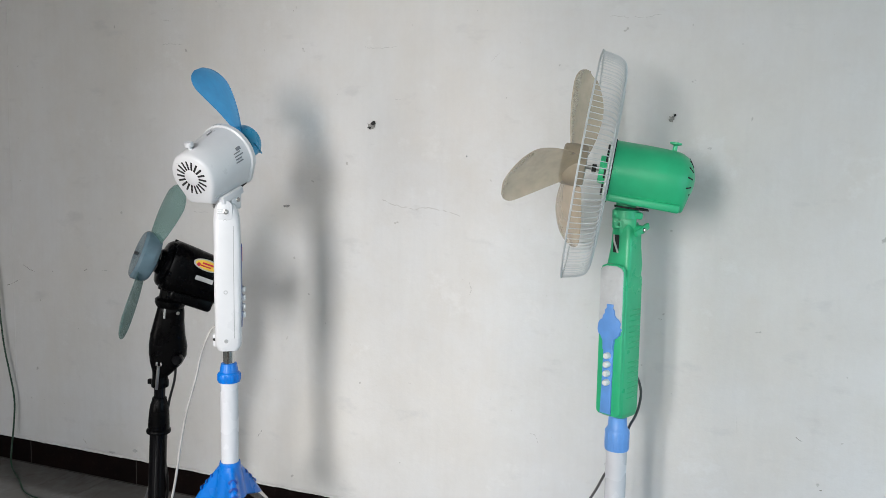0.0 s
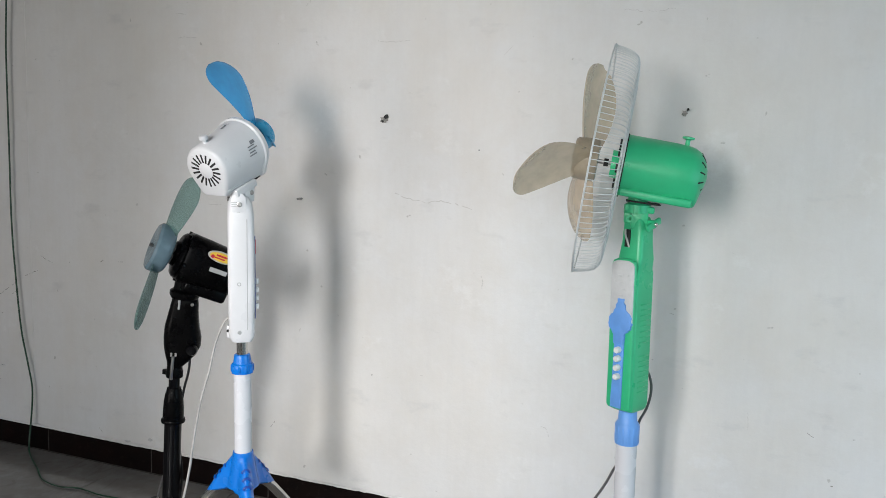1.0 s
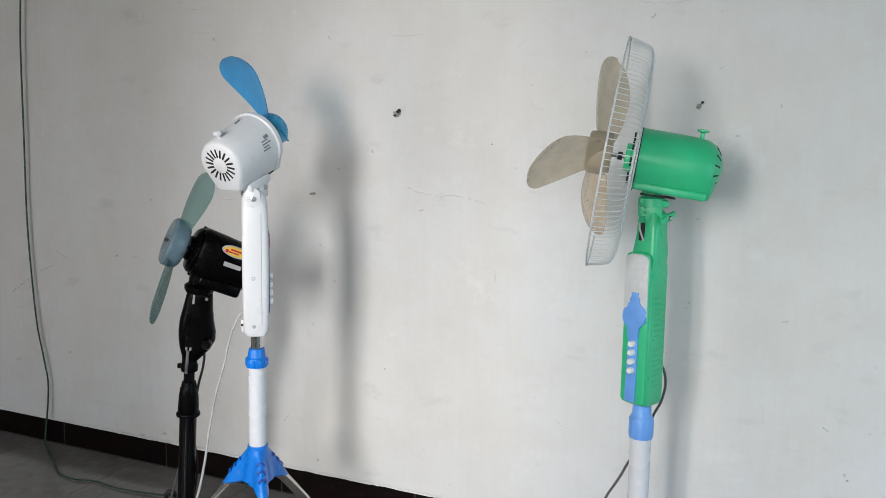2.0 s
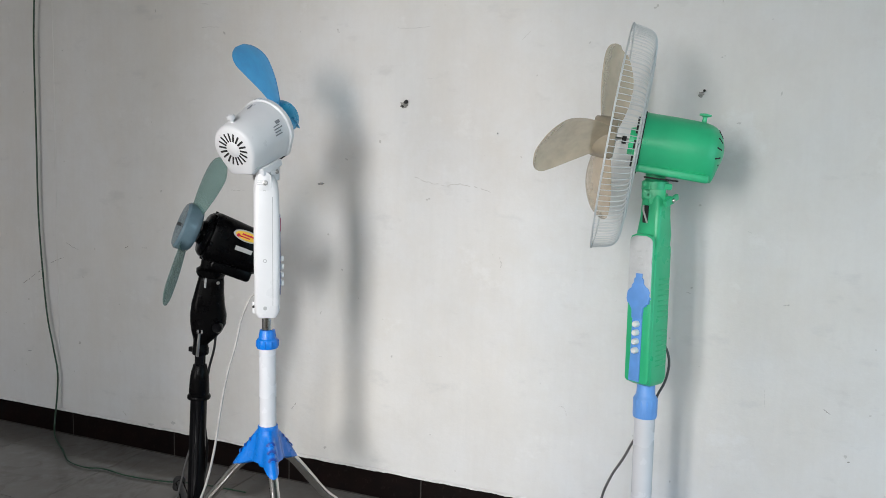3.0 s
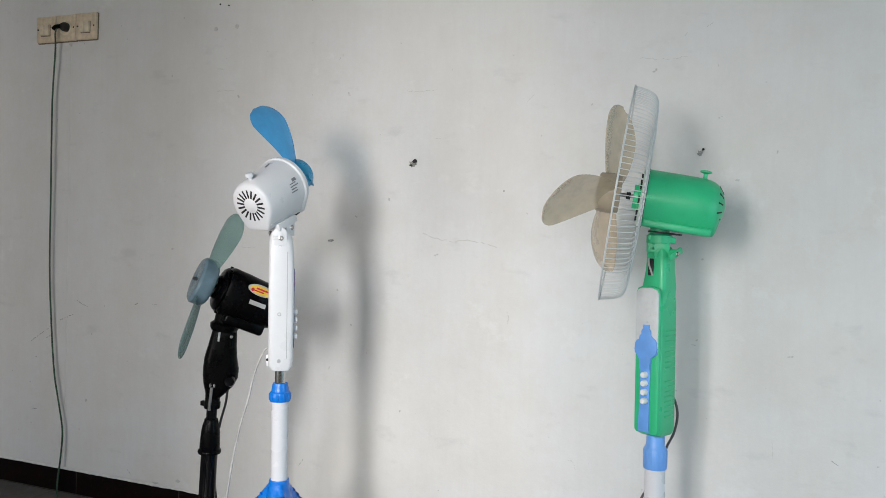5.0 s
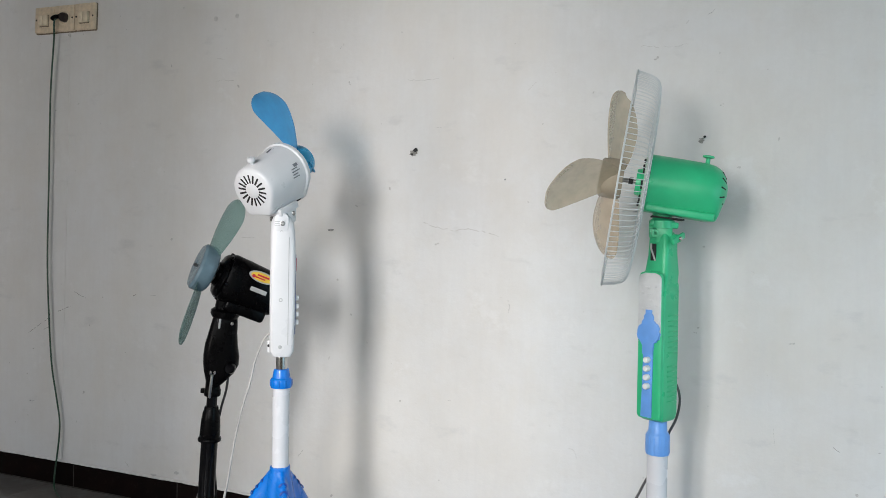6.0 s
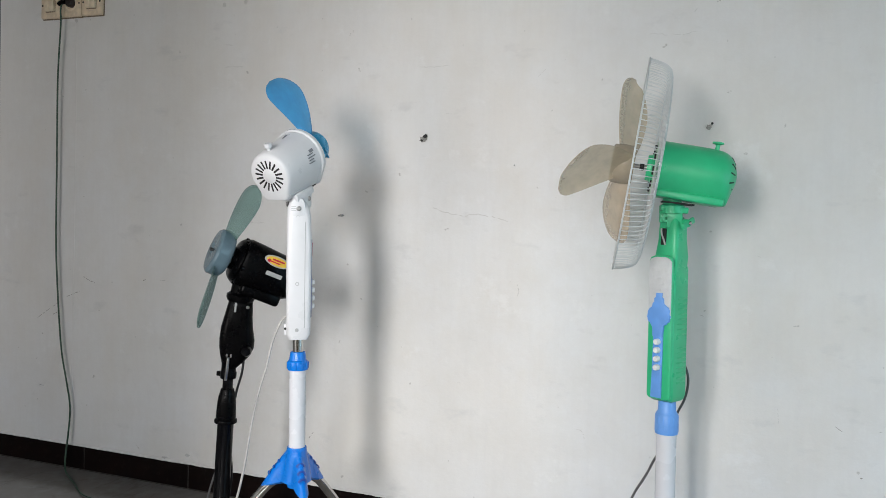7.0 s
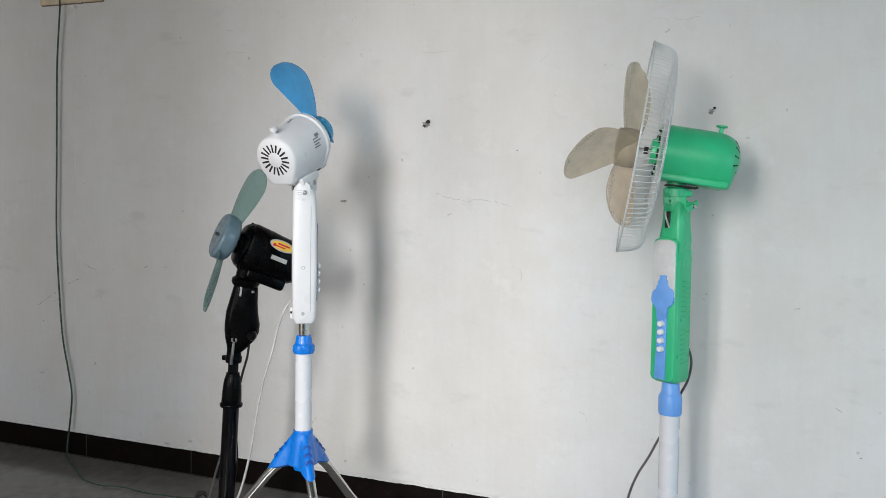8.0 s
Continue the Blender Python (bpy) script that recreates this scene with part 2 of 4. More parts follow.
def tube(pts, r, seg=10, m=I4, bm=None, per=8, ring=False, r2=None):
    """A round rod along a smooth line through pts; ring closes it on itself; r2 flattens it."""
    own = bmesh.new()
    line = [Vector(p) for p in pts] if per == 0 else smooth_path(pts, per)
    n = len(line)
    rings = []
    up = Vector((0, 0, 1))
    for i, p in enumerate(line):
        if ring:
            d = (line[(i + 1) % n] - line[i - 1]).normalized()
        else:
            d = (line[min(i + 1, n - 1)] - line[max(i - 1, 0)]).normalized()
        if i == 0 and abs(d.dot(up)) > 0.9:
            up = Vector((1, 0, 0))
        side = d.cross(up).normalized()
        if side.length < 0.1:
            side = Vector((0, 1, 0))
        up = side.cross(d).normalized()
        rings.append([own.verts.new(p + side * r * math.cos(2 * math.pi * k / seg) + up * (r2 or r) * math.sin(2 * math.pi * k / seg)) for k in range(seg)])
    for i in range(n if ring else n - 1):
        a, b = rings[i], rings[(i + 1) % n]
        for k in range(seg):
            j = (k + 1) % seg
            own.faces.new((a[k], a[j], b[j], b[k]))
    if not ring:
        own.faces.new(rings[0][::-1])
        own.faces.new(rings[-1])
    own.transform(m)
    return joined(own, bm)


def slab(outline, thick, bevel=0.0, m=I4, bm=None, seg=2):
    """A flat outline in local XZ, thick along Y (from 0 to -thick), its front edge rounded."""
    own = bmesh.new()
    vs = [own.verts.new((x, 0, z)) for x, z in outline]
    f = own.faces.new(vs)
    ex = bmesh.ops.extrude_face_region(own, geom=[f])
    new_v = [g for g in ex["geom"] if isinstance(g, bmesh.types.BMVert)]
    bmesh.ops.translate(own, vec=(0, -thick, 0), verts=new_v)
    if bevel:
        front = [e for e in own.edges if all(abs(v.co.y + thick) < 1e-6 for v in e.verts)]
        bmesh.ops.bevel(own, geom=front, offset=bevel, segments=seg, profile=0.5, affect="EDGES")
    own.transform(m)
    return joined(own, bm)


def rounded(w, d, r, n=5):
    """Outline of a rounded rectangle."""
    pts = []
    for cx, cy, a0 in ((w / 2 - r, d / 2 - r, 0), (-w / 2 + r, d / 2 - r, 90), (-w / 2 + r, -d / 2 + r, 180), (w / 2 - r, -d / 2 + r, 270)):
        for i in range(n + 1):
            a = radians(a0 + 90 * i / n)
            pts.append((cx + r * math.cos(a), cy + r * math.sin(a)))
    return pts


def loft(sections, m=I4, bm=None):
    """Skin sections [(z, outline, dx, dy), ...] of equal point counts."""
    own = bmesh.new()
    rings = [[own.verts.new((x + dx, y + dy, z)) for x, y in outl] for z, outl, dx, dy in sections]
    for a, b in zip(rings, rings[1:]):
        for i in range(len(a)):
            j = (i + 1) % len(a)
            own.faces.new((a[i], a[j], b[j], b[i]))
    own.faces.new(rings[0][::-1])
    own.faces.new(rings[-1])
    own.transform(m)
    return joined(own, bm)


def dome_loft(sections, m=I4, bm=None):
    """Skin a round-topped, flat-bottomed housing along local X: sections of (x, radius, depth to the flat, half width of the flat)."""
    own = bmesh.new()
    rings = []
    for x, r, h, w in sections:
        c = min(0.005, w * 0.4)
        pts = [(r * math.cos(radians(-20 + 10 * i)), r * math.sin(radians(-20 + 10 * i))) for i in range(23)]
        pts += [(-w - c * 0.3, -h + c), (-w + c, -h), (w - c, -h), (w + c * 0.3, -h + c)]
        rings.append([own.verts.new((x, y, z)) for y, z in pts])
    for a, b in zip(rings, rings[1:]):
        for i in range(len(a)):
            j = (i + 1) % len(a)
            own.faces.new((a[i], a[j], b[j], b[i]))
    own.faces.new(rings[0][::-1])
    own.faces.new(rings[-1])
    own.transform(m)
    return joined(own, bm)


def blade_mesh(r0, r1, chord0, chord1, twist0, twist1, sweep, thick=0.0022, nr=26, nc=12):
    """A fan blade that reaches out along local Z, turning about local X."""
    own = bmesh.new()
    layers = []
    for side in (1, -1):
        grid = []
        for i in range(nr + 1):
            u = i / nr
            r = r0 + (r1 - r0) * u
            c = chord0 + (chord1 - chord0) * math.sin(min(1, u * 1.25) * math.pi / 2)
            if u > 0.72:
                c *= math.sqrt(max(0.02, 1 - ((u - 0.72) / 0.29) ** 2))
            tw = radians(twist0 + (twist1 - twist0) * u)
            row = []
            for j in range(nc + 1):
                s = (j / nc - 0.5) * c
                camber = 0.10 * c * (1 - (2 * j / nc - 1) ** 2)
                y = s * math.cos(tw) + sweep * u * u
                x = s * math.sin(tw) + camber + side * thick / 2
                row.append(own.verts.new((x, y, math.sqrt(max(r * r - y * y * 0.4, 1e-6)))))
            grid.append(row)
        layers.append(grid)
    for g, flip in zip(layers, (False, True)):
        for i in range(nr):
            for j in range(nc):
                q = (g[i][j], g[i][j + 1], g[i + 1][j + 1], g[i + 1][j])
                own.faces.new(q[::-1] if flip else q)
    a, b = layers
    rim = [(0, j) for j in range(nc)] + [(i, nc) for i in range(nr)] + [(nr, j) for j in range(nc, 0, -1)] + [(i, 0) for i in range(nr, 0, -1)]
    for k in range(len(rim)):
        (i, j), (p, q) = rim[k], rim[(k + 1) % len(rim)]
        own.faces.new((a[i][j], a[p][q], b[p][q], b[i][j]))
    return own


def head_frame(centre, facing):
    a = Vector(facing).normalized()
    y = Vector((0, 0, 1)).cross(a).normalized()
    z = a.cross(y)
    return Matrix(((a.x, y.x, z.x, centre[0]), (a.y, y.y, z.y, centre[1]), (a.z, y.z, z.z, centre[2]), (0, 0, 0, 1)))


def yaw_frame(x, y, z, facing):
    """Local -Y points along facing (a horizontal direction), Z is up."""
    f = Vector((facing[0], facing[1], 0)).normalized()
    return Matrix(((-f.y, -f.x, 0, x), (f.x, -f.y, 0, y), (0, 0, 1, z), (0, 0, 0, 1)))


def rx(deg):
    return Matrix.Rotation(radians(deg), 4, "X")


# ---- the room ----
WEST, EAST, SOUTH, TOP = -0.372, 3.8, -2.15, 2.9


def wall_with_hole(name, corner, along, length, hole, label, mat=None):
    """A 0.15 m wall from corner along a horizontal direction; hole: its openings (a0, a1, z0, z1)."""
    w = thing(name, I4, label, "wall", kind="structure")
    d = Vector(along)
    out = Vector((d.y, -d.x, 0))
    spans, at = [], 0
    for h in hole:
        spans += [(at, h[0], 0, TOP), (h[0], h[1], h[3], TOP)]
        if h[2] > 0:
            spans.append((h[0], h[1], 0, h[2]))
        at = h[1]
    spans.append((at, length, 0, TOP))
    bm = bmesh.new()
    for a0, a1, z0, z1 in spans:
        m = Matrix(((d.x, out.x, 0, corner[0]), (d.y, out.y, 0, corner[1]), (0, 0, 1, 0), (0, 0, 0, 1)))
        box((a1 - a0, 0.15, z1 - z0), ((a0 + a1) / 2, 0.075, (z0 + z1) / 2), m=m, bm=bm)
    part("wall_face", bm, mat or M_WALL, w)
    return w


def wall_relief(x, z):
    """Depth of the hand-trowelled plaster at a place on the north wall."""
    return 0.0025 * (noise.noise(Vector((x * 2.3, 3.1, z * 2.3))) + 0.5 * noise.noise(Vector((x * 6.5, 7.7, z * 6.5))))


wall_north = thing("wall_north", I4, "off-white painted plaster wall, stained and scuffed, with small holes", "wall", kind="structure")
bm = bmesh.new()
NX, NZ = 120, 80
grid = [[bm.verts.new((WEST - 0.15 + (EAST - WEST + 0.3) * i / NX, 0, TOP * j / NZ)) for j in range(NZ + 1)] for i in range(NX + 1)]
for row in grid:
    for v in row:
        v.co.y = wall_relief(v.co.x, v.co.z)
for i in range(NX):
    for j in range(NZ):
        bm.faces.new((grid[i][j], grid[i + 1][j], grid[i + 1][j + 1], grid[i][j + 1]))
box((EAST - WEST + 0.3, 0.14, TOP), ((EAST + WEST) / 2, 0.08, TOP / 2), bm=bm)
part("wall_face", bm, M_WALL, wall_north)
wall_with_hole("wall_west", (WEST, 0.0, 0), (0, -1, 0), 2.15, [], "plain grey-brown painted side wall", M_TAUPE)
# unseen: low lintels dim the north wall's top, the pier shades the green fan
wall_with_hole("wall_south", (EAST, SOUTH, 0), (-1, 0, 0), EAST - WEST, [(EAST - 2.6, EAST - 1.455, 0.0, 1.40), (EAST - 1.40, EAST - 1.0, 0.0, 1.40), (EAST - 0.60, EAST + 0.32, 0.30, 1.60)], "plain painted wall, unseen, its three openings made up to shape the daylight")
# unseen wall, its opening added for the east fill
wall_with_hole("wall_east", (EAST, SOUTH, 0), (0, 1, 0), 2.15, [(0.40, 1.80, 0.2, 1.5)], "plain painted wall, unseen, with a made-up wide opening for the fill")
ceiling = tagged(part("ceiling", box((EAST - WEST + 0.3, 2.45, 0.12), ((EAST + WEST) / 2, -1.075, TOP + 0.06)), M_CEIL), "plain grey ceiling, unseen, darkened to bounce less light", "ceiling", kind="structure")

# marks in the plaster
def flake(name, x, z, w, h, mat, seed, proud=0.0012, n=11):
    rnd = random.Random(seed)
    pts = []
    for i in range(n):
        a = 2 * math.pi * i / n
        k = rnd.uniform(0.55, 1.05)
        pts.append((x + w / 2 * k * math.cos(a), z + h / 2 * k * math.sin(a)))
    part(name, slab(pts, proud, m=Matrix.Translation((0, -0.0025, 0))), mat, wall_north)


def scratch(pts, width, mat, seed, jitter=0.0022):
    """A wandering, broken hairline scored into the plaster through rough points."""
    rnd = random.Random(seed)
    line = smooth_path([(x, 0, z) for x, z in pts], 9)
    jitter = min(jitter, 0.05 * (line[-1] - line[0]).length)
    spots = []
    for p in line:
        x, z = p.x + rnd.uniform(-jitter, jitter) * 0.4, p.z + rnd.uniform(-jitter, jitter)
        spots.append(Vector((x, wall_relief(x, z) - 0.0005, z)))
    bm = bmesh.new()
    for p, q in zip(spots, spots[1:]):
        if rnd.random() < 0.16:
            continue
        d = (q - p).normalized()
        across = Vector((-d.z, 0, d.x)) * width * rnd.uniform(0.3, 0.55)
        bm.faces.new([bm.verts.new(c) for c in (p - across, q - across * 0.7, q + across * 0.7, p + across)])
    part("scratch", bm, mat, wall_north)


flake("chipped_plaster", 1.130, 1.036, 0.026, 0.021, M_CHIP, 3, n=17)
# drill holes are dark flakes on the plaster, coloured like the shade inside
flake("drill_hole", 1.136, 1.043, 0.014, 0.014, M_DARK, 4, 0.003)
flake("drill_hole", 1.126, 1.031, 0.008, 0.006, M_DARK, 5, 0.003)
flake("filler_patch", -0.047, 1.416, 0.014, 0.016, M_SCUFF, 51)
flake("chipped_plaster", 0.894, 0.830, 0.022, 0.009, M_CHIP, 6)
flake("drill_hole", 0.899, 0.831, 0.006, 0.005, M_INK, 7, 0.003)
flake("drill_hole", 0.889, 0.829, 0.004, 0.004, M_INK, 8, 0.003)
flake("drill_hole", 1.377, 0.967, 0.004, 0.005, M_INK, 9, 0.002)
flake("chipped_plaster", 2.169, 0.302, 0.008, 0.009, M_SCUFF, 10)
flake("chipped_plaster", 2.175, 0.291, 0.007, 0.003, M_CHIP, 11)
flake("chipped_plaster", 0.363, 0.789, 0.009, 0.008, M_SCUFF, 12)
flake("chipped_plaster", 0.316, 0.083, 0.030, 0.009, M_PALEGROUT, 13, 0.0004, 19)
flake("chipped_plaster", 0.40, 0.100, 0.020, 0.011, M_PALEGROUT, 33, 0.0004, 19)
flake("chipped_plaster", 1.913, 0.995, 0.012, 0.006, M_SCUFF, 14)
flake("chipped_plaster", 0.503, 1.424, 0.013, 0.016, M_SCUFF, 34)
flake("chipped_plaster", 0.575, 1.428, 0.014, 0.014, M_SCUFF, 35)
flake("drill_hole", 0.517, 1.494, 0.006, 0.006, M_DARK, 61, 0.002)
flake("drill_hole", 0.546, 1.489, 0.006, 0.005, M_DARK, 62, 0.002)
scratch([(1.163, 0.856), (1.20, 0.845), (1.245, 0.838), (1.29, 0.842), (1.364, 0.827)], 0.0022, M_SCUFF, 21)
scratch([(1.107, 1.225), (1.13, 1.222), (1.15, 1.221), (1.192, 1.224)], 0.0016, M_SCUFF, 22)
scratch([(1.85, 1.348), (1.844, 1.342), (1.838, 1.339)], 0.0016, M_CHIP, 41)
scratch([(0.907, 1.316), (0.911, 1.322)], 0.0014, M_CHIP, 42)
scratch([(1.500, 0.941), (1.507, 0.942)], 0.0014, M_CHIP, 43)
scratch([(1.528, 0.942), (1.536, 0.943)], 0.0016, M_CHIP, 44)
scratch([(1.243, 0.405), (1.250, 0.405)], 0.0022, M_SCUFF, 45)
scratch([(1.947, 0.765), (1.954, 0.762)], 0.0016, M_SCUFF, 46)
scratch([(2.121, 0.397), (2.127, 0.392), (2.134, 0.388)], 0.0014, M_CHIP, 47)
scratch([(2.003, 0.424), (2.005, 0.405), (2.006, 0.385)], 0.001, M_SCUFF, 48)
scratch([(1.829, 0.623), (1.838, 0.621)], 0.0025, M_SCUFF, 49)
scratch([(-0.19, 0.252), (-0.17, 0.252)], 0.0016, M_INK, 50)
scratch([(2.255, 0.835), (2.262, 0.825)], 0.0014, M_CHIP, 51)
scratch([(1.19, 1.10), (1.205, 1.10)], 0.0012, M_SCUFF, 52)
scratch([(1.393, 0.668), (1.398, 0.655), (1.395, 0.64)], 0.003, M_SCUFF, 23)
scratch([(0.205, 0.106), (0.214, 0.098), (0.218, 0.094)], 0.004, M_SCUFF, 24)
scratch([(-0.199, 0.471), (-0.154, 0.500), (-0.116, 0.523)], 0.0022, M_CHIP, 25, 0.001)
scratch([(-0.076, 0.547), (-0.048, 0.558), (-0.018, 0.569)], 0.0024, M_CHIP, 26, 0.001)
scratch([(-0.134, 0.485), (-0.113, 0.496)], 0.0018, M_CHIP, 71, 0.001)
scratch([(-0.008, 0.614), (0.015, 0.604), (0.038, 0.597)], 0.0018, M_CHIP, 72, 0.001)
scratch([(0.225, 0.614), (0.236, 0.620)], 0.003, M_CHIP, 73)
scratch([(0.289, 0.619), (0.310, 0.619)], 0.003, M_SCUFF, 74)
scratch([(0.808, 0.203), (0.822, 0.222)], 0.0015, M_CHIP, 27)
scratch([(0.505, 1.248), (0.535, 1.248), (0.569, 1.247)], 0.0015, M_SCUFF, 28)
scratch([(0.500, 1.313), (0.52, 1.311), (0.533, 1.308)], 0.0022, M_SCUFF, 29)
scratch([(1.428, 1.185), (1.440, 1.196), (1.448, 1.204)], 0.0012, M_SCUFF, 30)
scratch([(1.556, 0.322), (1.568, 0.318), (1.575, 0.299)], 0.0014, M_SCUFF, 31)
scratch([(1.693, 1.276), (1.743, 1.272), (1.799, 1.274)], 0.0012, M_SCUFF, 32)
scratch([(0.60, 0.80), (0.65, 0.802)], 0.0016, M_SCUFF, 36)
# filled cable groove below the sockets
groove = bmesh.new()
last = None
for i in range(135):
    z = 0.085 + 0.01 * i
    x = -0.0495 + 0.0022 * (z - 0.75) + 0.0008 * noise.noise(Vector((z * 9, 2.2, 0)))
    w = 0.0022 + 0.0008 * noise.noise(Vector((z * 14, 5.1, 0)))
    row = [groove.verts.new((x + d * w, wall_relief(x, z) - k, z)) for d, k in ((-1, 0.0003), (-0.6, 0.0012), (0.6, 0.0012), (1, 0.0003))]
    if last:
        for k in range(3):
            groove.faces.new((last[k], last[k + 1], row[k + 1], row[k]))
    last = row
part("filled_groove", groove, M_WALL, wall_north)
# nail that bends out of the plaster
nail = thing("wall_nail", Matrix.Translation((1.836, 0, 1.06)), "small bent rusty nail in a chipped wall hole", "nail")
part("shaft", tube([(0, 0.004, 0), (0.001, -0.006, 0.001), (0.003, -0.010, 0.003)], 0.0014, 8), M_STEEL, nail)
part("head", lathe([(0, 0), (0.0028, 0), (0.0028, 0.0012), (0, 0.0012)], 12, m=Matrix.Translation((0.003, -0.0105, 0.003)) @ rx(70)), M_DARK, nail)
flake("chipped_plaster", 1.832, 1.056, 0.014, 0.014, M_CHIP, 15)

# paint that runs over the top of the skirting in a ragged line
bm = bmesh.new()
NE = 420
prev = None
for i in range(NE + 1):
    x = WEST + 3.2 * i / NE
    low = 0.0738 + (0.4 if x < 0.3 else 1.0) * 0.0022 * noise.noise(Vector((x * 21, 1.3, 0))) + 0.0016 * noise.noise(Vector((x * 77, 4.1, 0)))
    row = [bm.verts.new(p) for p in ((x, -0.0015, 0.0790), (x, -0.0056, 0.0768), (x, -0.0060, low))]
    if prev:
        for k in range(2):
            bm.faces.new((prev[k], prev[k + 1], row[k + 1], row[k]))
    prev = row
part("ragged_paint_edge", bm, M_WALL, wall_north)

# ---- fans ----


def place(x, y, lean, z=0.0, size=1.0):
    return Matrix.Translation((x, y, z)) @ Matrix.Rotation(radians(lean), 4, "Y") @ Matrix.Scale(size, 4)


def bolt(parent, m, r=0.005, mat=None, name="screw"):
    bm = lathe([(0, -0.004), (r, -0.004), (r, 0.0005), (r * 0.8, 0.002), (0, 0.0024)], 14, m=m)
    part(name, bm, mat or M_STEEL, parent)


def white_fan():
    E = place(0.991, -0.36, -1.1)
    fan = thing("pedestal_fan", place(1.0358, -0.44, -0.75, 0.0437, 0.9455), "white pedestal fan with a single sky-blue blade, blue tripod base", "fan", "pedestal fans")
    inv = E.inverted()
    # tripod
    hub = bmesh.new()
    lathe([(0, 0.214), (0.0205, 0.214), (0.0222, 0.219), (0.0222, 0.301), (0.0212, 0.305), (0.0188, 0.305), (0.0188, 0.28), (0, 0.28)], 32, bm=hub)
    legs = [-47.0, 73.0, 193.0]
    # skirt that sweeps out into three arms
    SK = 96
    rings = []
    own = bmesh.new()
    for k in range(9):
        u = k / 8
        row = []
        for i in range(SK):
            a = 2 * math.pi * i / SK
            near = min(abs((math.degrees(a) - g + 180) % 360 - 180) for g in legs)
            arm = math.exp(-(near / 17.0) ** 2)
            reach = 0.0218 + u ** 1.05 * (0.012 + 0.050 * arm)
            row.append(own.verts.new((reach * math.cos(a), reach * math.sin(a), 0.298 - 0.070 * u - 0.017 * u * u * arm)))
        rings.append(row)
    inner = [own.verts.new((v.co.x * 0.90, v.co.y * 0.90, v.co.z - 0.001)) for v in rings[-1]]
    rings += [inner, [own.verts.new((0.018 * math.cos(2 * math.pi * i / SK), 0.018 * math.sin(2 * math.pi * i / SK), 0.222)) for i in range(SK)]]
    for r0, r1 in zip(rings, rings[1:]):
        for i in range(SK):
            own.faces.new((r0[i], r0[(i + 1) % SK], r1[(i + 1) % SK], r1[i]))
    joined(own, hub)
    hub_ob = part("tripod_hub", hub, M_BLUE, fan, "glossy bright blue plastic hub", 45)
    for a in legs:
        m = Matrix.Rotation(radians(a), 4, "Z")
        for k, (x, z) in enumerate(((0.0385, 0.2725), (0.0500, 0.2588), (0.0612, 0.2450))):
            mm = m @ Matrix.Translation((x, 0, z)) @ Matrix.Rotation(radians(45), 4, "Y")
            # navy bar paints the shade in the clip cut; raised hoop catches the glint
            part("clip_slot_shade", tube([(0.0022, -0.0085, -0.003), (-0.0005, -0.006, 0.0005), (-0.0022, 0, 0.0018), (-0.0005, 0.006, 0.0005), (0.0022, 0.0085, -0.003)], 0.0026, 8, m=mm, r2=0.0010), M_NAVY, hub_ob)
            part("clip_hoop", tube([(0.006, -0.006, -0.0016), (0.0042, -0.0035, 0.0016), (0.0036, 0, 0.0026), (0.0042, 0.0035, 0.0016), (0.006, 0.006, -0.0016)], 0.0013, 6, m=mm), M_BLUE, hub_ob)
        leg = part("leg", tube([(0.050, 0, 0.226), (0.075, 0, 0.204), (0.12, 0, 0.150), (0.17, 0, 0.090), (0.225, 0, 0.042), (0.275, 0, 0.000), (0.305, 0, -0.032)], 0.0105, 14, m=m), M_CHROME, fan, "bent chrome tube leg")
        part("rubber_foot", lathe([(0, 0), (0.014, 0), (0.015, 0.004), (0.013, 0.022), (0, 0.024)], 16, m=m @ Matrix.Translation((0.305, 0, -0.0477))), M_RUBBER, leg)
    part("lower_pole", lathe([(0, 0.27), (0.0186, 0.27), (0.0186, 0.486), (0, 0.486)], 32), M_WHITETUBE, fan, "white enamelled steel pole")
    col = bmesh.new()
    lathe([(0.0186, 0.480), (0.0225, 0.480), (0.0232, 0.484), (0.0232, 0.498), (0.0222, 0.500), (0.0195, 0.502), (0.0165, 0.520), (0.012, 0.521)], 32, bm=col)
    collar = part("collar", col, M_BLUE, fan, "ribbed bright blue locking collar")
    cr = mesh_of("collar_rib", box((0.003, 0.006, 0.015), (0.0230, 0, 0.4905), 0.001, 1), M_BLUE)
    for i in range(10):
        piece("collar_rib", cr, collar, Matrix.Rotation(radians(i * 36), 4, "Z"))
    part("inner_pole", lathe([(0, 0.47), (0.0118, 0.47), (0.0118, 0.56), (0, 0.56)], 24), M_CHROME, fan)
    # switch column
    F = (0.84, 0.545)
    m = yaw_frame(0, 0, 0, F)
    o = lambda w, d, r: rounded(w, d, r, 3)
    column = part("column", loft([
        (0.549, o(0.034, 0.038, 0.009), 0, 0), (0.5495, o(0.036, 0.040, 0.009), 0, 0), (0.562, o(0.046, 0.053, 0.010), 0, 0),
        (0.66, o(0.047, 0.055, 0.010), 0, 0), (0.76, o(0.0468, 0.055, 0.010), 0, 0.0), (0.822, o(0.045, 0.053, 0.011), 0, 0.001),
        (0.844, o(0.041, 0.049, 0.015), 0, 0.002), (0.857, o(0.036, 0.038, 0.013), 0, 0.003), (0.862, o(0.026, 0.022, 0.009), 0, 0.003)], m=m), M_WHITE, fan, "slim white plastic switch housing")
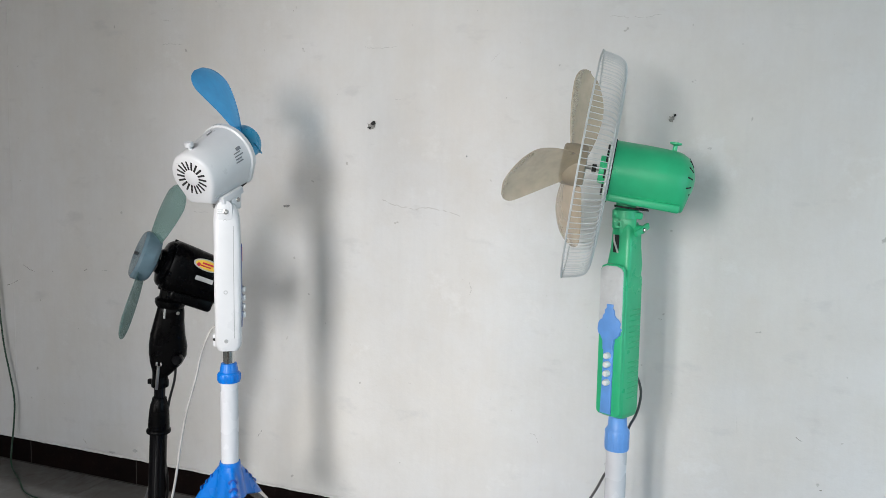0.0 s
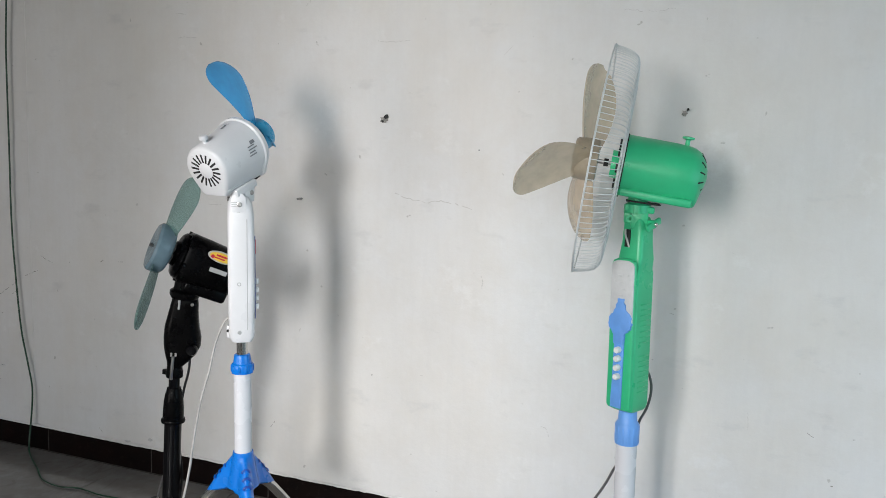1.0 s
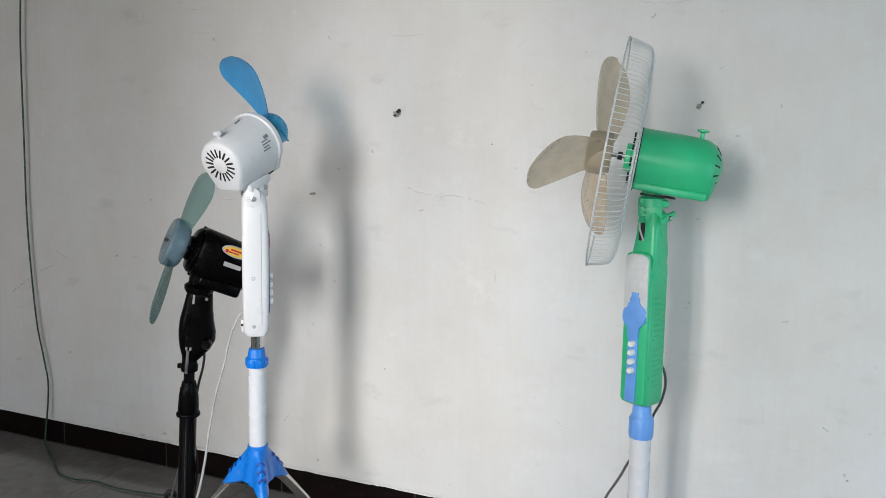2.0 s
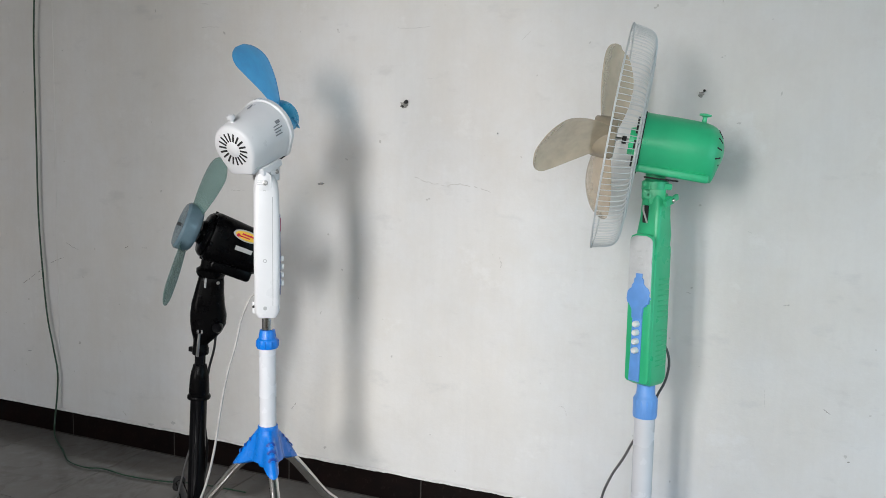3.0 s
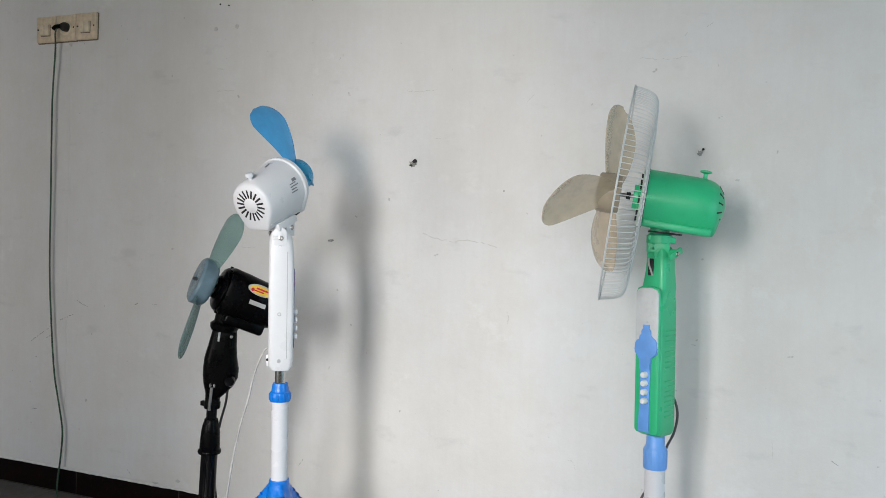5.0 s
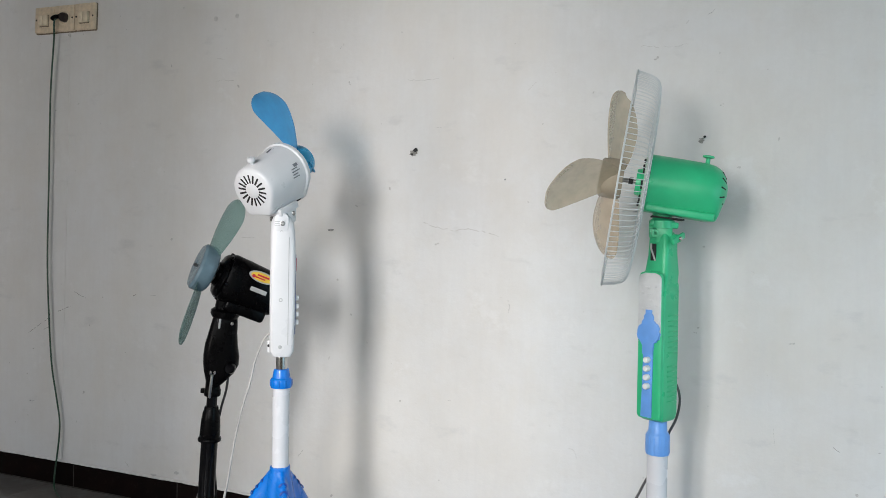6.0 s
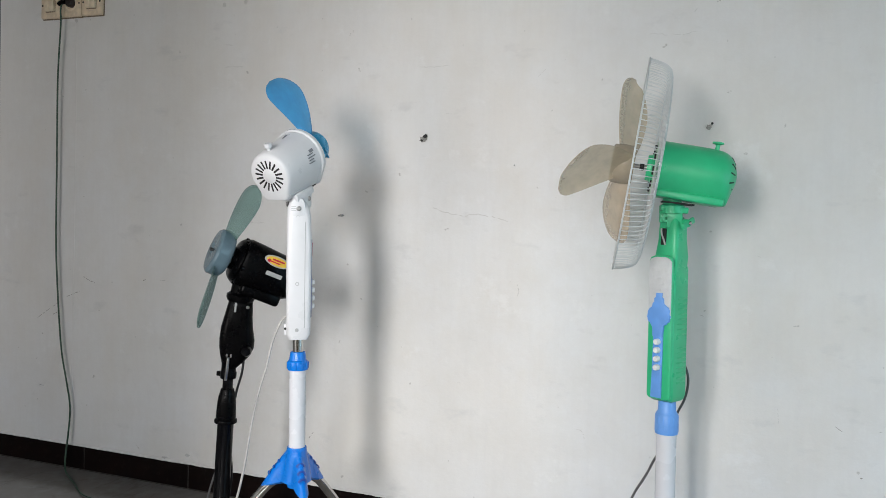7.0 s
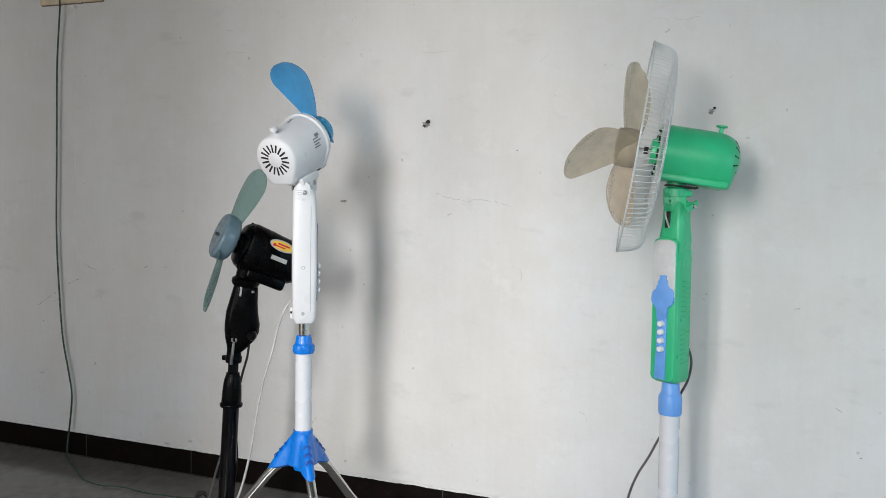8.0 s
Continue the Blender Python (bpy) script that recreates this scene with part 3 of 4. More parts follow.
    panel = part("switch_panel", slab([(-0.011, 0.606), (-0.007, 0.598), (0.007, 0.598), (0.011, 0.606), (0.011, 0.69), (0.008, 0.698), (0.008, 0.72), (0.012, 0.728), (0.012, 0.768), (0.008, 0.774), (-0.008, 0.774), (-0.012, 0.768), (-0.012, 0.728), (-0.008, 0.72), (-0.008, 0.698), (-0.011, 0.69)], 0.004, 0.001, m=m @ Matrix.Translation((0, -0.0245, 0))), M_NAVY, column, "royal blue switch strip")
    part("timer_window", box((0.012, 0.002, 0.030), (0, -0.0285, 0.752), 0.001, 1, m=m), M_RED, panel, "red window")
    for z in (0.690, 0.672, 0.654, 0.636):
        part("button", box((0.014, 0.010, 0.0125), (0, -0.0305, z - 0.012), 0.003, 3, m=m), M_BUTTON, panel)
    for z in (0.823, 0.675, 0.572):
        for sx in (-1, 1):
            part("screw_boss", lathe([(0, 0.0), (0.0042, 0.0), (0.0042, 0.0016), (0.0028, 0.0020), (0.0024, 0.0006), (0, 0.0006)], 14, m=m @ Matrix.Translation((sx * (0.0226 if z < 0.8 else 0.0205), 0.004, z)) @ Matrix.Rotation(radians(90 * sx), 4, "Y")), M_LABEL, column)
    for sx in (-1, 1):
        tp = m @ Matrix.Translation((sx * 0.0220, 0.002, 0.842)) @ Matrix.Rotation(radians(90 * sx), 4, "Y")
        part("pivot_screw", lathe([(0, 0), (0.0056, 0), (0.0056, 0.0016), (0.0035, 0.002), (0.003, 0.0008), (0, 0.0008)], 16, m=tp), M_STEEL, column)
        for k in range(3):
            part("grip_line", box((0.0016, 0.011, 0.0012), (sx * 0.0220, 0.013, 0.838 + 0.004 * k), m=m), M_LABEL, column)
    for sx in (-1, 1):
        part("seam", box((0.0010, 0.0012, 0.235), (sx * 0.02345, -0.0125, 0.695), m=m), M_LABEL, column)
        part("pivot_cheek", slab(rounded(0.030, 0.046, 0.013, 6), 0.003, 0.001, m=m @ Matrix.Translation((sx * 0.0192, 0.004, 0.842)) @ Matrix.Rotation(radians(90 * sx), 4, "Z")), M_WHITE, column)
    clip = part("cord_clip", box((0.014, 0.008, 0.026), (-0.004, 0.0275, 0.572), 0.002, 2, m=m), M_WHITE, column)
    # no real hole: a dark disc shows its shaded inside
    part("clip_hole", lathe([(0, 0), (0.003, 0), (0.003, 0.0012), (0, 0.0014)], 12, m=m @ Matrix.Translation((-0.0108, 0.0285, 0.574)) @ Matrix.Rotation(radians(-90), 4, "Y")), M_DARK, clip)
    part("sticker", box((0.0012, 0.010, 0.012), (0.0228, 0.016, 0.795), m=m), M_CREAM, column)
    # perforated grip
    pins = bmesh.new()
    for k in range(34):
        for c in range(2):
            for sx in (-1, 1):
                lathe([(0, 0.0008), (0.0007, 0.0006), (0.0009, 0)], 6, m=m @ Matrix.Translation((sx * 0.0226, -0.010 - 0.004 * c, 0.60 + 0.005 * k + 0.0025 * c)) @ Matrix.Rotation(radians(90 * sx), 4, "Y"), bm=pins)
    tagged(part("vent_dots", pins, M_PALE, column), kind="stuff")
    # head
    A = (0.075, 0.90, 0.44)
    H = inv @ head_frame((0.943, -0.362, 0.941), A)
    bracket = bmesh.new()
    mb = inv @ yaw_frame(0.966, -0.352, 0.872, (A[0], A[1]))
    box((0.044, 0.066, 0.016), (0, 0, 0.004), 0.003, 2, m=mb @ rx(-22), bm=bracket)
    box((0.007, 0.030, 0.034), (0.018, -0.008, -0.008), 0.003, 2, m=mb, bm=bracket)
    box((0.007, 0.030, 0.034), (-0.018, -0.008, -0.008), 0.003, 2, m=mb, bm=bracket)
    br = part("tilt_bracket", bracket, M_WHITE, fan)
    for sx in (-1, 1):
        bolt(br, mb @ Matrix.Translation((sx * 0.0215, -0.012, -0.006)) @ Matrix.Rotation(radians(90 * sx), 4, "Y"), 0.0055)
        bolt(br, mb @ Matrix.Translation((sx * 0.0205, 0.010, -0.020)) @ Matrix.Rotation(radians(90 * sx), 4, "Y"), 0.0065)
    hm = bmesh.new()
    dome_loft([(-0.072, 0.0445, 0.053, 0.0265), (-0.0695, 0.0486, 0.0575, 0.0295), (-0.064, 0.0512, 0.0595, 0.0315), (-0.03, 0.054, 0.061, 0.033), (0.01, 0.058, 0.0625, 0.034), (0.043, 0.0615, 0.0645, 0.035), (0.046, 0.0650, 0.0675, 0.037), (0.055, 0.0650, 0.0675, 0.037), (0.056, 0.061, 0.064, 0.034), (0.050, 0.058, 0.061, 0.032), (0.03, 0.056, 0.058, 0.03)], m=H, bm=hm)
    motor = part("motor_housing", hm, M_WHITE, fan, "white plastic motor housing with rear vent slots")
    # dark slab in place of the shade between motor and bracket
    part("swivel_gap_shade", box((0.070, 0.058, 0.004), (0.030, 0, -0.0665), 0.001, 1, m=H), M_DARK, motor)
    part("front_tab", box((0.010, 0.030, 0.016), (0.050, 0, -0.0655), 0.003, 2, m=H), M_WHITE, motor)
    part("housing_seam", box((0.118, 0.076, 0.0016), (-0.006, 0, -0.0490), 0.0004, 1, m=H @ Matrix.Rotation(radians(2), 4, "Y")), M_PALE, motor)
    part("top_mark", box((0.016, 0.003, 0.0012), (0.018, 0, 0.0588), m=H @ Matrix.Rotation(radians(-5), 4, "Y")), M_INK, motor)
    # slots are dark bars on the closed rear, coloured as shaded openings
    slot = mesh_of("vent_slot", box((0.0012, 0.0042, 0.019), (-0.0722, 0, 0.0265), 0.0005, 1), M_DARK)
    for i in range(18):
        piece("vent_slot", slot, motor, H @ rx(20 * i))
    part("rear_cap", lathe([(0, -0.0745), (0.013, -0.0738), (0.0155, -0.0722), (0.0155, -0.0715), (0, -0.0715)], 24, "X", m=H), M_WHITE, motor)
    knob = H @ Matrix.Translation((-0.050, 0, 0.0475))
    part("oscillation_knob", lathe([(0, 0), (0.0042, 0), (0.0042, 0.010), (0.0085, 0.011), (0.0092, 0.0135), (0.0085, 0.019), (0.007, 0.0202), (0, 0.0202)], 18, m=knob), M_WHITE, motor)
    # printed label as plain bars
    for k, (u, v, w) in enumerate(((0.012, 26, 0.020), (0.012, 20, 0.016), (0.016, 14, 0.024), (0.014, 8, 0.018), (0.022, 2, 0.012))):
        mm = H @ rx(90 + v - 26) @ Matrix.Translation((u, 0, 0.0587 + (u - 0.012) * 0.1)) @ Matrix.Rotation(radians(-6), 4, "Y")
        part("print_bar", box((w, 0.0022 if k < 4 else 0.007, 0.0012), m=mm), M_INK, motor)
    st = bmesh.new()
    lathe([(0, 0.028), (0.054, 0.028), (0.054, 0.040), (0.045, 0.046), (0.030, 0.048), (0.030, 0.060), (0.022, 0.066), (0, 0.066)], 32, "X", m=H, bm=st)
    part("motor_core", st, M_STEEL, motor)
    part("shaft", lathe([(0, 0.06), (0.004, 0.06), (0.004, 0.122), (0, 0.122)], 14, "X", m=H), M_DARK, motor)
    hb = part("blade_hub", lathe([(0, 0.088), (0.010, 0.088), (0.010, 0.094), (0.031, 0.094), (0.034, 0.090), (0.0355, 0.092), (0.0365, 0.118), (0.034, 0.122), (0.028, 0.122), (0.026, 0.104), (0.008, 0.104), (0.008, 0.116), (0, 0.116)], 36, "X", m=H), M_HUBBLUE, fan, "sky-blue fan hub")
    bl = mesh_of("blade", blade_mesh(0.032, 0.176, 0.050, 0.138, 30, 14, 0.03), M_SKYBLUE)
    # a single blade remains; the others have snapped off at the root
    piece("blade", bl, hb, H @ Matrix.Translation((0.104, 0, 0)) @ rx(-10))
    stub = bmesh.new()
    for u0, u1, h in ((-0.022, -0.010, 0.006), (-0.010, 0.001, 0.003), (0.001, 0.012, 0.007), (0.012, 0.021, 0.004)):
        box((0.0022, u1 - u0, 0.005 + h * 0.5), (0, (u0 + u1) / 2, 0.0335 + h * 0.25), m=Matrix.Rotation(radians(34), 4, "Z"), bm=stub)
    stub_me = mesh_of("broken_blade_root", stub, M_HUBBLUE)
    for a in (110, 230):
        piece("broken_blade_root", stub_me, hb, H @ Matrix.Translation((0.106, 0, 0)) @ rx(a))
    return fan


def black_fan():
    E = place(0.734, -0.30, 2.6)
    fan = thing("pedestal_fan", place(0.8075, -0.40, 2.6, 0.0541, 0.9346), "black pedestal fan with two smoky teal blades and no guard", "fan", "pedestal fans")
    inv = E.inverted()
    base = part("base_hub", lathe([(0, -0.040), (0.03, -0.040), (0.034, -0.034), (0.034, -0.008), (0.026, 0.004), (0.0222, 0.04), (0, 0.04)], 28), M_BLACK, fan)
    for a in (139, 49, 229, 319):
        m = Matrix.Rotation(radians(a - 2), 4, "Z")
        leg = part("leg", tube([(0.02, 0, -0.020), (0.12, 0, -0.022), (0.23, 0, -0.028), (0.318, 0, -0.036)], 0.012, 10, m=m, r2=0.009), M_BLACKTUBE, fan)
        part("rubber_foot", lathe([(0, 0), (0.016, 0), (0.018, 0.006), (0.017, 0.026), (0.012, 0.034), (0, 0.035)], 18, m=m @ Matrix.Translation((0.318, 0, -0.0579))), M_RUBBER, leg)
    part("lower_pole", lathe([(0, -0.02), (0.0195, -0.02), (0.0195, 0.325), (0, 0.325)], 32), M_BLACKTUBE, fan, "glossy black steel pole")
    bell = bmesh.new()
    lathe([(0.0195, 0.316), (0.0268, 0.316), (0.0276, 0.319), (0.0268, 0.323), (0.0240, 0.326), (0.0234, 0.345), (0.0222, 0.366), (0.0200, 0.382), (0.0170, 0.392), (0.0158, 0.399), (0.013, 0.400)], 30, bm=bell)
    collar = part("collar", bell, M_BLACK, fan, "flared black locking collar")
    part("inner_pole", lathe([(0, 0.38), (0.0125, 0.38), (0.0125, 0.47), (0, 0.47)], 24), M_BLACKTUBE, fan)
    sleeve = bmesh.new()
    lathe([(0.0125, 0.425), (0.0185, 0.425), (0.0195, 0.428), (0.0195, 0.440), (0.0175, 0.443), (0.0165, 0.50), (0, 0.50)], 24, bm=sleeve)
    box((0.012, 0.010, 0.012), (-0.023, -0.004, 0.434), 0.002, 2, bm=sleeve)
    part("sleeve", sleeve, M_BLACK, fan)
    # switch column leans further
    lean = Matrix.Translation((0.0, 0, 0.45)) @ Matrix.Rotation(radians(4.5), 4, "Y") @ Matrix.Translation((0, 0, -0.45))
    m = lean @ yaw_frame(0, 0, 0, (0.57, -0.82))
    o = lambda w, d, r: rounded(w, d, r, 6)
    column = part("column", loft([
        (0.452, o(0.034, 0.036, 0.014), 0.000, 0), (0.462, o(0.044, 0.044, 0.017), 0.004, 0), (0.485, o(0.070, 0.050, 0.02), 0.010, 0), (0.505, o(0.082, 0.054, 0.022), 0.012, 0),
        (0.525, o(0.083, 0.056, 0.022), 0.011, 0), (0.55, o(0.076, 0.054, 0.021), 0.008, 0), (0.58, o(0.066, 0.050, 0.019), 0.008, 0), (0.605, o(0.060, 0.044, 0.017), 0.009, 0),
        (0.622, o(0.054, 0.040, 0.015), 0.009, 0), (0.630, o(0.044, 0.032, 0.012), 0.009, 0)], m=m), M_BLACK, fan, "black teardrop switch housing")
    part("speed_knob", lathe([(0, 0), (0.014, 0), (0.014, 0.008), (0.011, 0.014), (0, 0.015)], 22, m=m @ Matrix.Translation((0.034, -0.024, 0.502)) @ rx(90)), M_BLACKTUBE, column)
    clipm = m @ Matrix.Translation((0.0, -0.0245, 0))
    part("steel_clip", box((0.005, 0.006, 0.010), (-0.008, -0.001, 0.487), 0.001, 1, m=clipm), M_CHROME, column)
    part("steel_clip", box((0.005, 0.006, 0.010), (0.001, -0.001, 0.487), 0.001, 1, m=clipm), M_CHROME, column)
    part("height_rod", tube([(-0.004, -0.002, 0.482), (-0.004, -0.001, 0.45), (-0.004, 0.004, 0.425)], 0.0036, 8, m=clipm), M_STEEL, column)
    part("tilt_lever", box((0.005, 0.006, 0.026), (-0.002, -0.022, 0.606), 0.001, 1, m=m), M_LABEL, column)
    bolt(column, m @ Matrix.Translation((0.026, -0.0225, 0.607)) @ rx(90), 0.004)
    # head
    A = (-0.63, -0.71, 0.38)
    H = inv @ head_frame((0.828, -0.275, 0.692), A)
    neck = bmesh.new()
    lathe([(0, 0.618), (0.030, 0.618), (0.034, 0.626), (0.034, 0.634), (0.026, 0.640), (0.024, 0.66), (0, 0.66)], 26, m=lean @ Matrix.Translation((0.009, 0, 0)), bm=neck)
    part("swivel_neck", neck, M_BLACK, fan)
    hm = bmesh.new()
    o2 = lambda w, r: rounded(w, w * 0.92, r, 6)
    # local X is the axis: stand the loft on it
    mX = H @ Matrix(((0, 0, 1, 0), (0, 1, 0, 0), (-1, 0, 0, 0), (0, 0, 0, 1)))
    loft([(-0.085, o2(0.070, 0.03), 0, 0), (-0.080, o2(0.088, 0.034), 0, 0), (-0.066, o2(0.102, 0.036), 0, 0), (0.02, o2(0.112, 0.036), 0, 0), (0.052, o2(0.114, 0.036), 0, 0), (0.060, o2(0.108, 0.036), 0, 0), (0.064, o2(0.08, 0.034), 0, 0)], m=mX, bm=hm)
    box((0.10, 0.060, 0.03), (-0.012, 0, -0.058), 0.008, 3, m=H, bm=hm)
    motor = part("motor_housing", hm, M_BLACK, fan, "black plastic motor housing with an oval sticker")
    part("front_plate", lathe([(0.0, 0.062), (0.050, 0.062), (0.052, 0.066), (0.046, 0.072), (0.03, 0.074), (0.026, 0.082), (0, 0.082)], 30, "X", m=H), M_BLACK, motor)
    for k in range(6):
        part("front_lug", lathe([(0, 0), (0.006, 0), (0.006, 0.006), (0, 0.007)], 10, m=H @ rx(60 * k + 12) @ Matrix.Translation((0.055, 0, 0.053)) @ Matrix.Rotation(radians(90), 4, "Y")), M_BLACKTUBE, motor)
    part("oscillation_knob", lathe([(0, 0), (0.0042, 0), (0.0042, 0.012), (0.009, 0.013), (0.0095, 0.021), (0.007, 0.023), (0, 0.023)], 18, m=H @ Matrix.Translation((-0.050, 0, 0.050))), M_BLACKTUBE, motor)
    # oval sticker and a small silver label on the flank seen from the room
    side = H @ Matrix.Translation((-0.012, 0.0, 0.0)) @ Matrix.Rotation(radians(180), 4, "Z") @ Matrix.Translation((0, -0.0522, 0))
    ov = lambda w, h: [(w / 2 * math.cos(2 * math.pi * i / 28), h / 2 * math.sin(2 * math.pi * i / 28)) for i in range(28)]
    flip = side
    st = part("sticker", slab(ov(0.064, 0.026), 0.001, m=flip @ Matrix.Translation((0, 0, 0.028))), M_LABEL, motor, "oval white, yellow and red sticker")
    part("sticker_field", slab(ov(0.055, 0.020), 0.0016, m=flip @ Matrix.Translation((0, 0, 0.028))), M_YELLOW, st)
    part("sticker_bar", box((0.030, 0.001, 0.004), (0.002, -0.002, 0.0305), m=flip), M_RED, st)
    part("sticker_bar", box((0.024, 0.001, 0.003), (-0.004, -0.002, 0.0245), m=flip), M_RED, st)
    part("sticker_bar", slab(ov(0.008, 0.008), 0.0022, m=flip @ Matrix.Translation((-0.020, 0, 0.025))), M_RED, st)
    part("rating_label", box((0.040, 0.0012, 0.010), (0.004, -0.0008, -0.004), m=flip), M_LABEL, motor)
    part("shaft", lathe([(0, 0.07), (0.004, 0.07), (0.004, 0.132), (0.0025, 0.134), (0, 0.134)], 12, "X", m=H), M_DARK, motor)
    hb = part("blade_hub", lathe([(0.006, 0.090), (0.048, 0.090), (0.053, 0.094), (0.056, 0.102), (0.055, 0.122), (0.050, 0.127), (0.030, 0.129), (0.012, 0.126), (0.004, 0.126)], 40, "X", m=H), M_HUBTEAL, fan, "cloudy slate-blue plastic hub")
    bl = mesh_of("blade", blade_mesh(0.05, 0.188, 0.045, 0.082, -28, -20, 0.02), M_TEAL)
    for a in (-22, -150):
        piece("blade", bl, hb, H @ Matrix.Translation((0.106, 0, 0)) @ rx(a))
    part("broken_blade_root", box((0.0022, 0.030, 0.010), (0, 0, 0.058), 0.0008, 1, m=H @ Matrix.Translation((0.106, 0, 0)) @ rx(94) @ Matrix.Rotation(radians(24), 4, "Z")), M_HUBTEAL, hb)
    return fan


def green_fan():
    E = place(1.789, -0.32, -0.85)
    fan = thing("pedestal_fan", place(1.7843, -0.24, -0.85, -0.0438, 1.053), "green pedestal fan, open wire guard, one beige blade bent forward", "fan", "pedestal fans")
    inv = E.inverted()
    part("base_plate", lathe([(0, 0.0416), (0.165, 0.0416), (0.17, 0.047), (0.165, 0.058), (0.06, 0.072), (0.03, 0.085), (0.024, 0.12), (0, 0.12)], 48), M_PERI, fan)
    part("lower_pole", lathe([(0, 0.08), (0.0190, 0.08), (0.0190, 0.430), (0, 0.430)], 32), M_WHITETUBE, fan, "white enamelled steel pole")
    col = bmesh.new()
    lathe([(0.019, 0.424), (0.0215, 0.424), (0.0222, 0.428), (0.0222, 0.460), (0.0205, 0.463), (0.0175, 0.468), (0.0165, 0.489), (0.012, 0.490)], 32, bm=col)
    collar = part("collar", col, M_PERI, fan, "ribbed periwinkle locking collar")
    cr = mesh_of("collar_rib", box((0.0022, 0.0045, 0.032), (0.0213, 0, 0.443), 0.0008, 1), M_PERI)
    for i in range(14):
        piece("collar_rib", cr, collar, Matrix.Rotation(radians(360 / 14 * i), 4, "Z"))
    part("inner_pole", lathe([(0, 0.47), (0.014, 0.47), (0.014, 0.50), (0, 0.50)], 24), M_GREEN, fan)
    F = (-0.47, -0.88)
    m = yaw_frame(0, 0, 0, F)
    o = lambda w, d, r: rounded(w, d, r, 5)
    column = part("column", loft([
        (0.490, o(0.044, 0.046, 0.008), 0, 0), (0.494, o(0.050, 0.052, 0.007), 0, -0.003), (0.502, o(0.053, 0.056, 0.007), 0, -0.003),
        (0.60, o(0.053, 0.056, 0.007), 0, -0.003), (0.745, o(0.053, 0.055, 0.007), 0, -0.003), (0.750, o(0.049, 0.050, 0.007), 0, -0.001),
        (0.768, o(0.050, 0.050, 0.010), 0, 0.003), (0.800, o(0.044, 0.044, 0.010), 0, 0.005), (0.832, o(0.042, 0.042, 0.010), 0, 0.006), (0.844, o(0.030, 0.034, 0.008), 0, 0.006)], m=m), M_GREEN, fan, "tall green plastic switch housing with ribbed flanks")
    fm = m @ Matrix.Translation((0, -0.031, 0))
    face = part("face_panel", slab([(-0.0255, 0.504), (-0.0245, 0.499), (-0.020, 0.495), (0.020, 0.495), (0.0245, 0.499), (0.0255, 0.504), (0.025, 0.760), (0.022, 0.767), (0.012, 0.771), (-0.012, 0.771), (-0.022, 0.767), (-0.025, 0.760)], 0.006, 0.003, m=fm @ Matrix.Translation((0, 0.002, 0))), M_GREEN, column)
    pale = part("pale_panel", slab([(-0.0238, 0.652), (0.0238, 0.652), (0.0236, 0.758), (0.020, 0.764), (0.011, 0.7675), (-0.011, 0.7675), (-0.020, 0.764), (-0.0236, 0.758)], 0.003, 0.0015, m=fm @ Matrix.Translation((0, -0.003, 0))), M_PALE, face, "pale embossed panel")
    for i, (u, z) in enumerate(((-0.004, 0.74), (0.0, 0.728), (0.004, 0.716), (-0.002, 0.704), (0.003, 0.692), (-0.014, 0.73), (0.013, 0.742), (0.014, 0.708), (-0.013, 0.70))):
        part("embossed_bar", box((0.009 if i < 5 else 0.004, 0.0010, 0.0035), (u, -0.0063, z), 0.0004, 1, m=fm @ Matrix.Rotation(radians(0), 4, "Y")), M_PALE, pale)
    badge = [(-0.012, 0.616), (-0.0125, 0.632), (-0.018, 0.641), (-0.0225, 0.645), (-0.0240, 0.652), (-0.0225, 0.664), (-0.019, 0.669), (-0.0145, 0.672), (-0.0130, 0.678), (-0.0095, 0.682), (-0.0095, 0.688), (-0.006, 0.692), (-0.006, 0.699), (0.007, 0.699), (0.007, 0.692), (0.0105, 0.688), (0.0110, 0.680), (0.0150, 0.676), (0.0200, 0.673), (0.0235, 0.667), (0.0225, 0.660), (0.0245, 0.655), (0.0225, 0.650), (0.0225, 0.645), (0.0180, 0.643), (0.0160, 0.639), (0.0120, 0.638), (0.0100, 0.634), (0.0110, 0.630), (0.0090, 0.626), (0.0090, 0.616)]
    bd = part("badge", slab(badge, 0.006, 0.001, m=fm @ Matrix.Translation((0, -0.003, 0))), M_PERI, face, "scalloped periwinkle badge")
    strip = part("button_strip", slab([(-0.0150, 0.498), (0.0080, 0.498), (0.0085, 0.55), (0.0095, 0.62), (0.0110, 0.64), (-0.0130, 0.64), (-0.0115, 0.62), (-0.0130, 0.55)], 0.003, 0.001, m=fm @ Matrix.Translation((0, -0.0035, 0))), M_PERI, face, "periwinkle button strip")
    for z in (0.606, 0.590, 0.5735, 0.557):
        part("button", lathe([(0, 0), (0.0058, 0), (0.0058, 0.008), (0.0045, 0.0105), (0, 0.0112)], 18, m=fm @ Matrix.Translation((0, -0.006, z)) @ rx(90)), M_BUTTON, strip)
    rib = mesh_of("rib", box((0.004, 0.034, 0.0028), bevel=0.001, seg=1), M_GREEN)
    for s in (-1, 1):
        for k in range(8):
            piece("rib", rib, column, m @ Matrix.Translation((s * 0.0255, 0.002, 0.620 + 0.0098 * k)))
            piece("rib", rib, column, m @ Matrix.Translation((s * 0.0255, 0.002, 0.528 + 0.0094 * k)))
    # dark block on the neck paints the shade of its slit
    part("neck_recess_shade", box((0.011, 0.004, 0.032), (-0.006, -0.0175, 0.806), 0.001, 1, m=m), M_DARK, column)
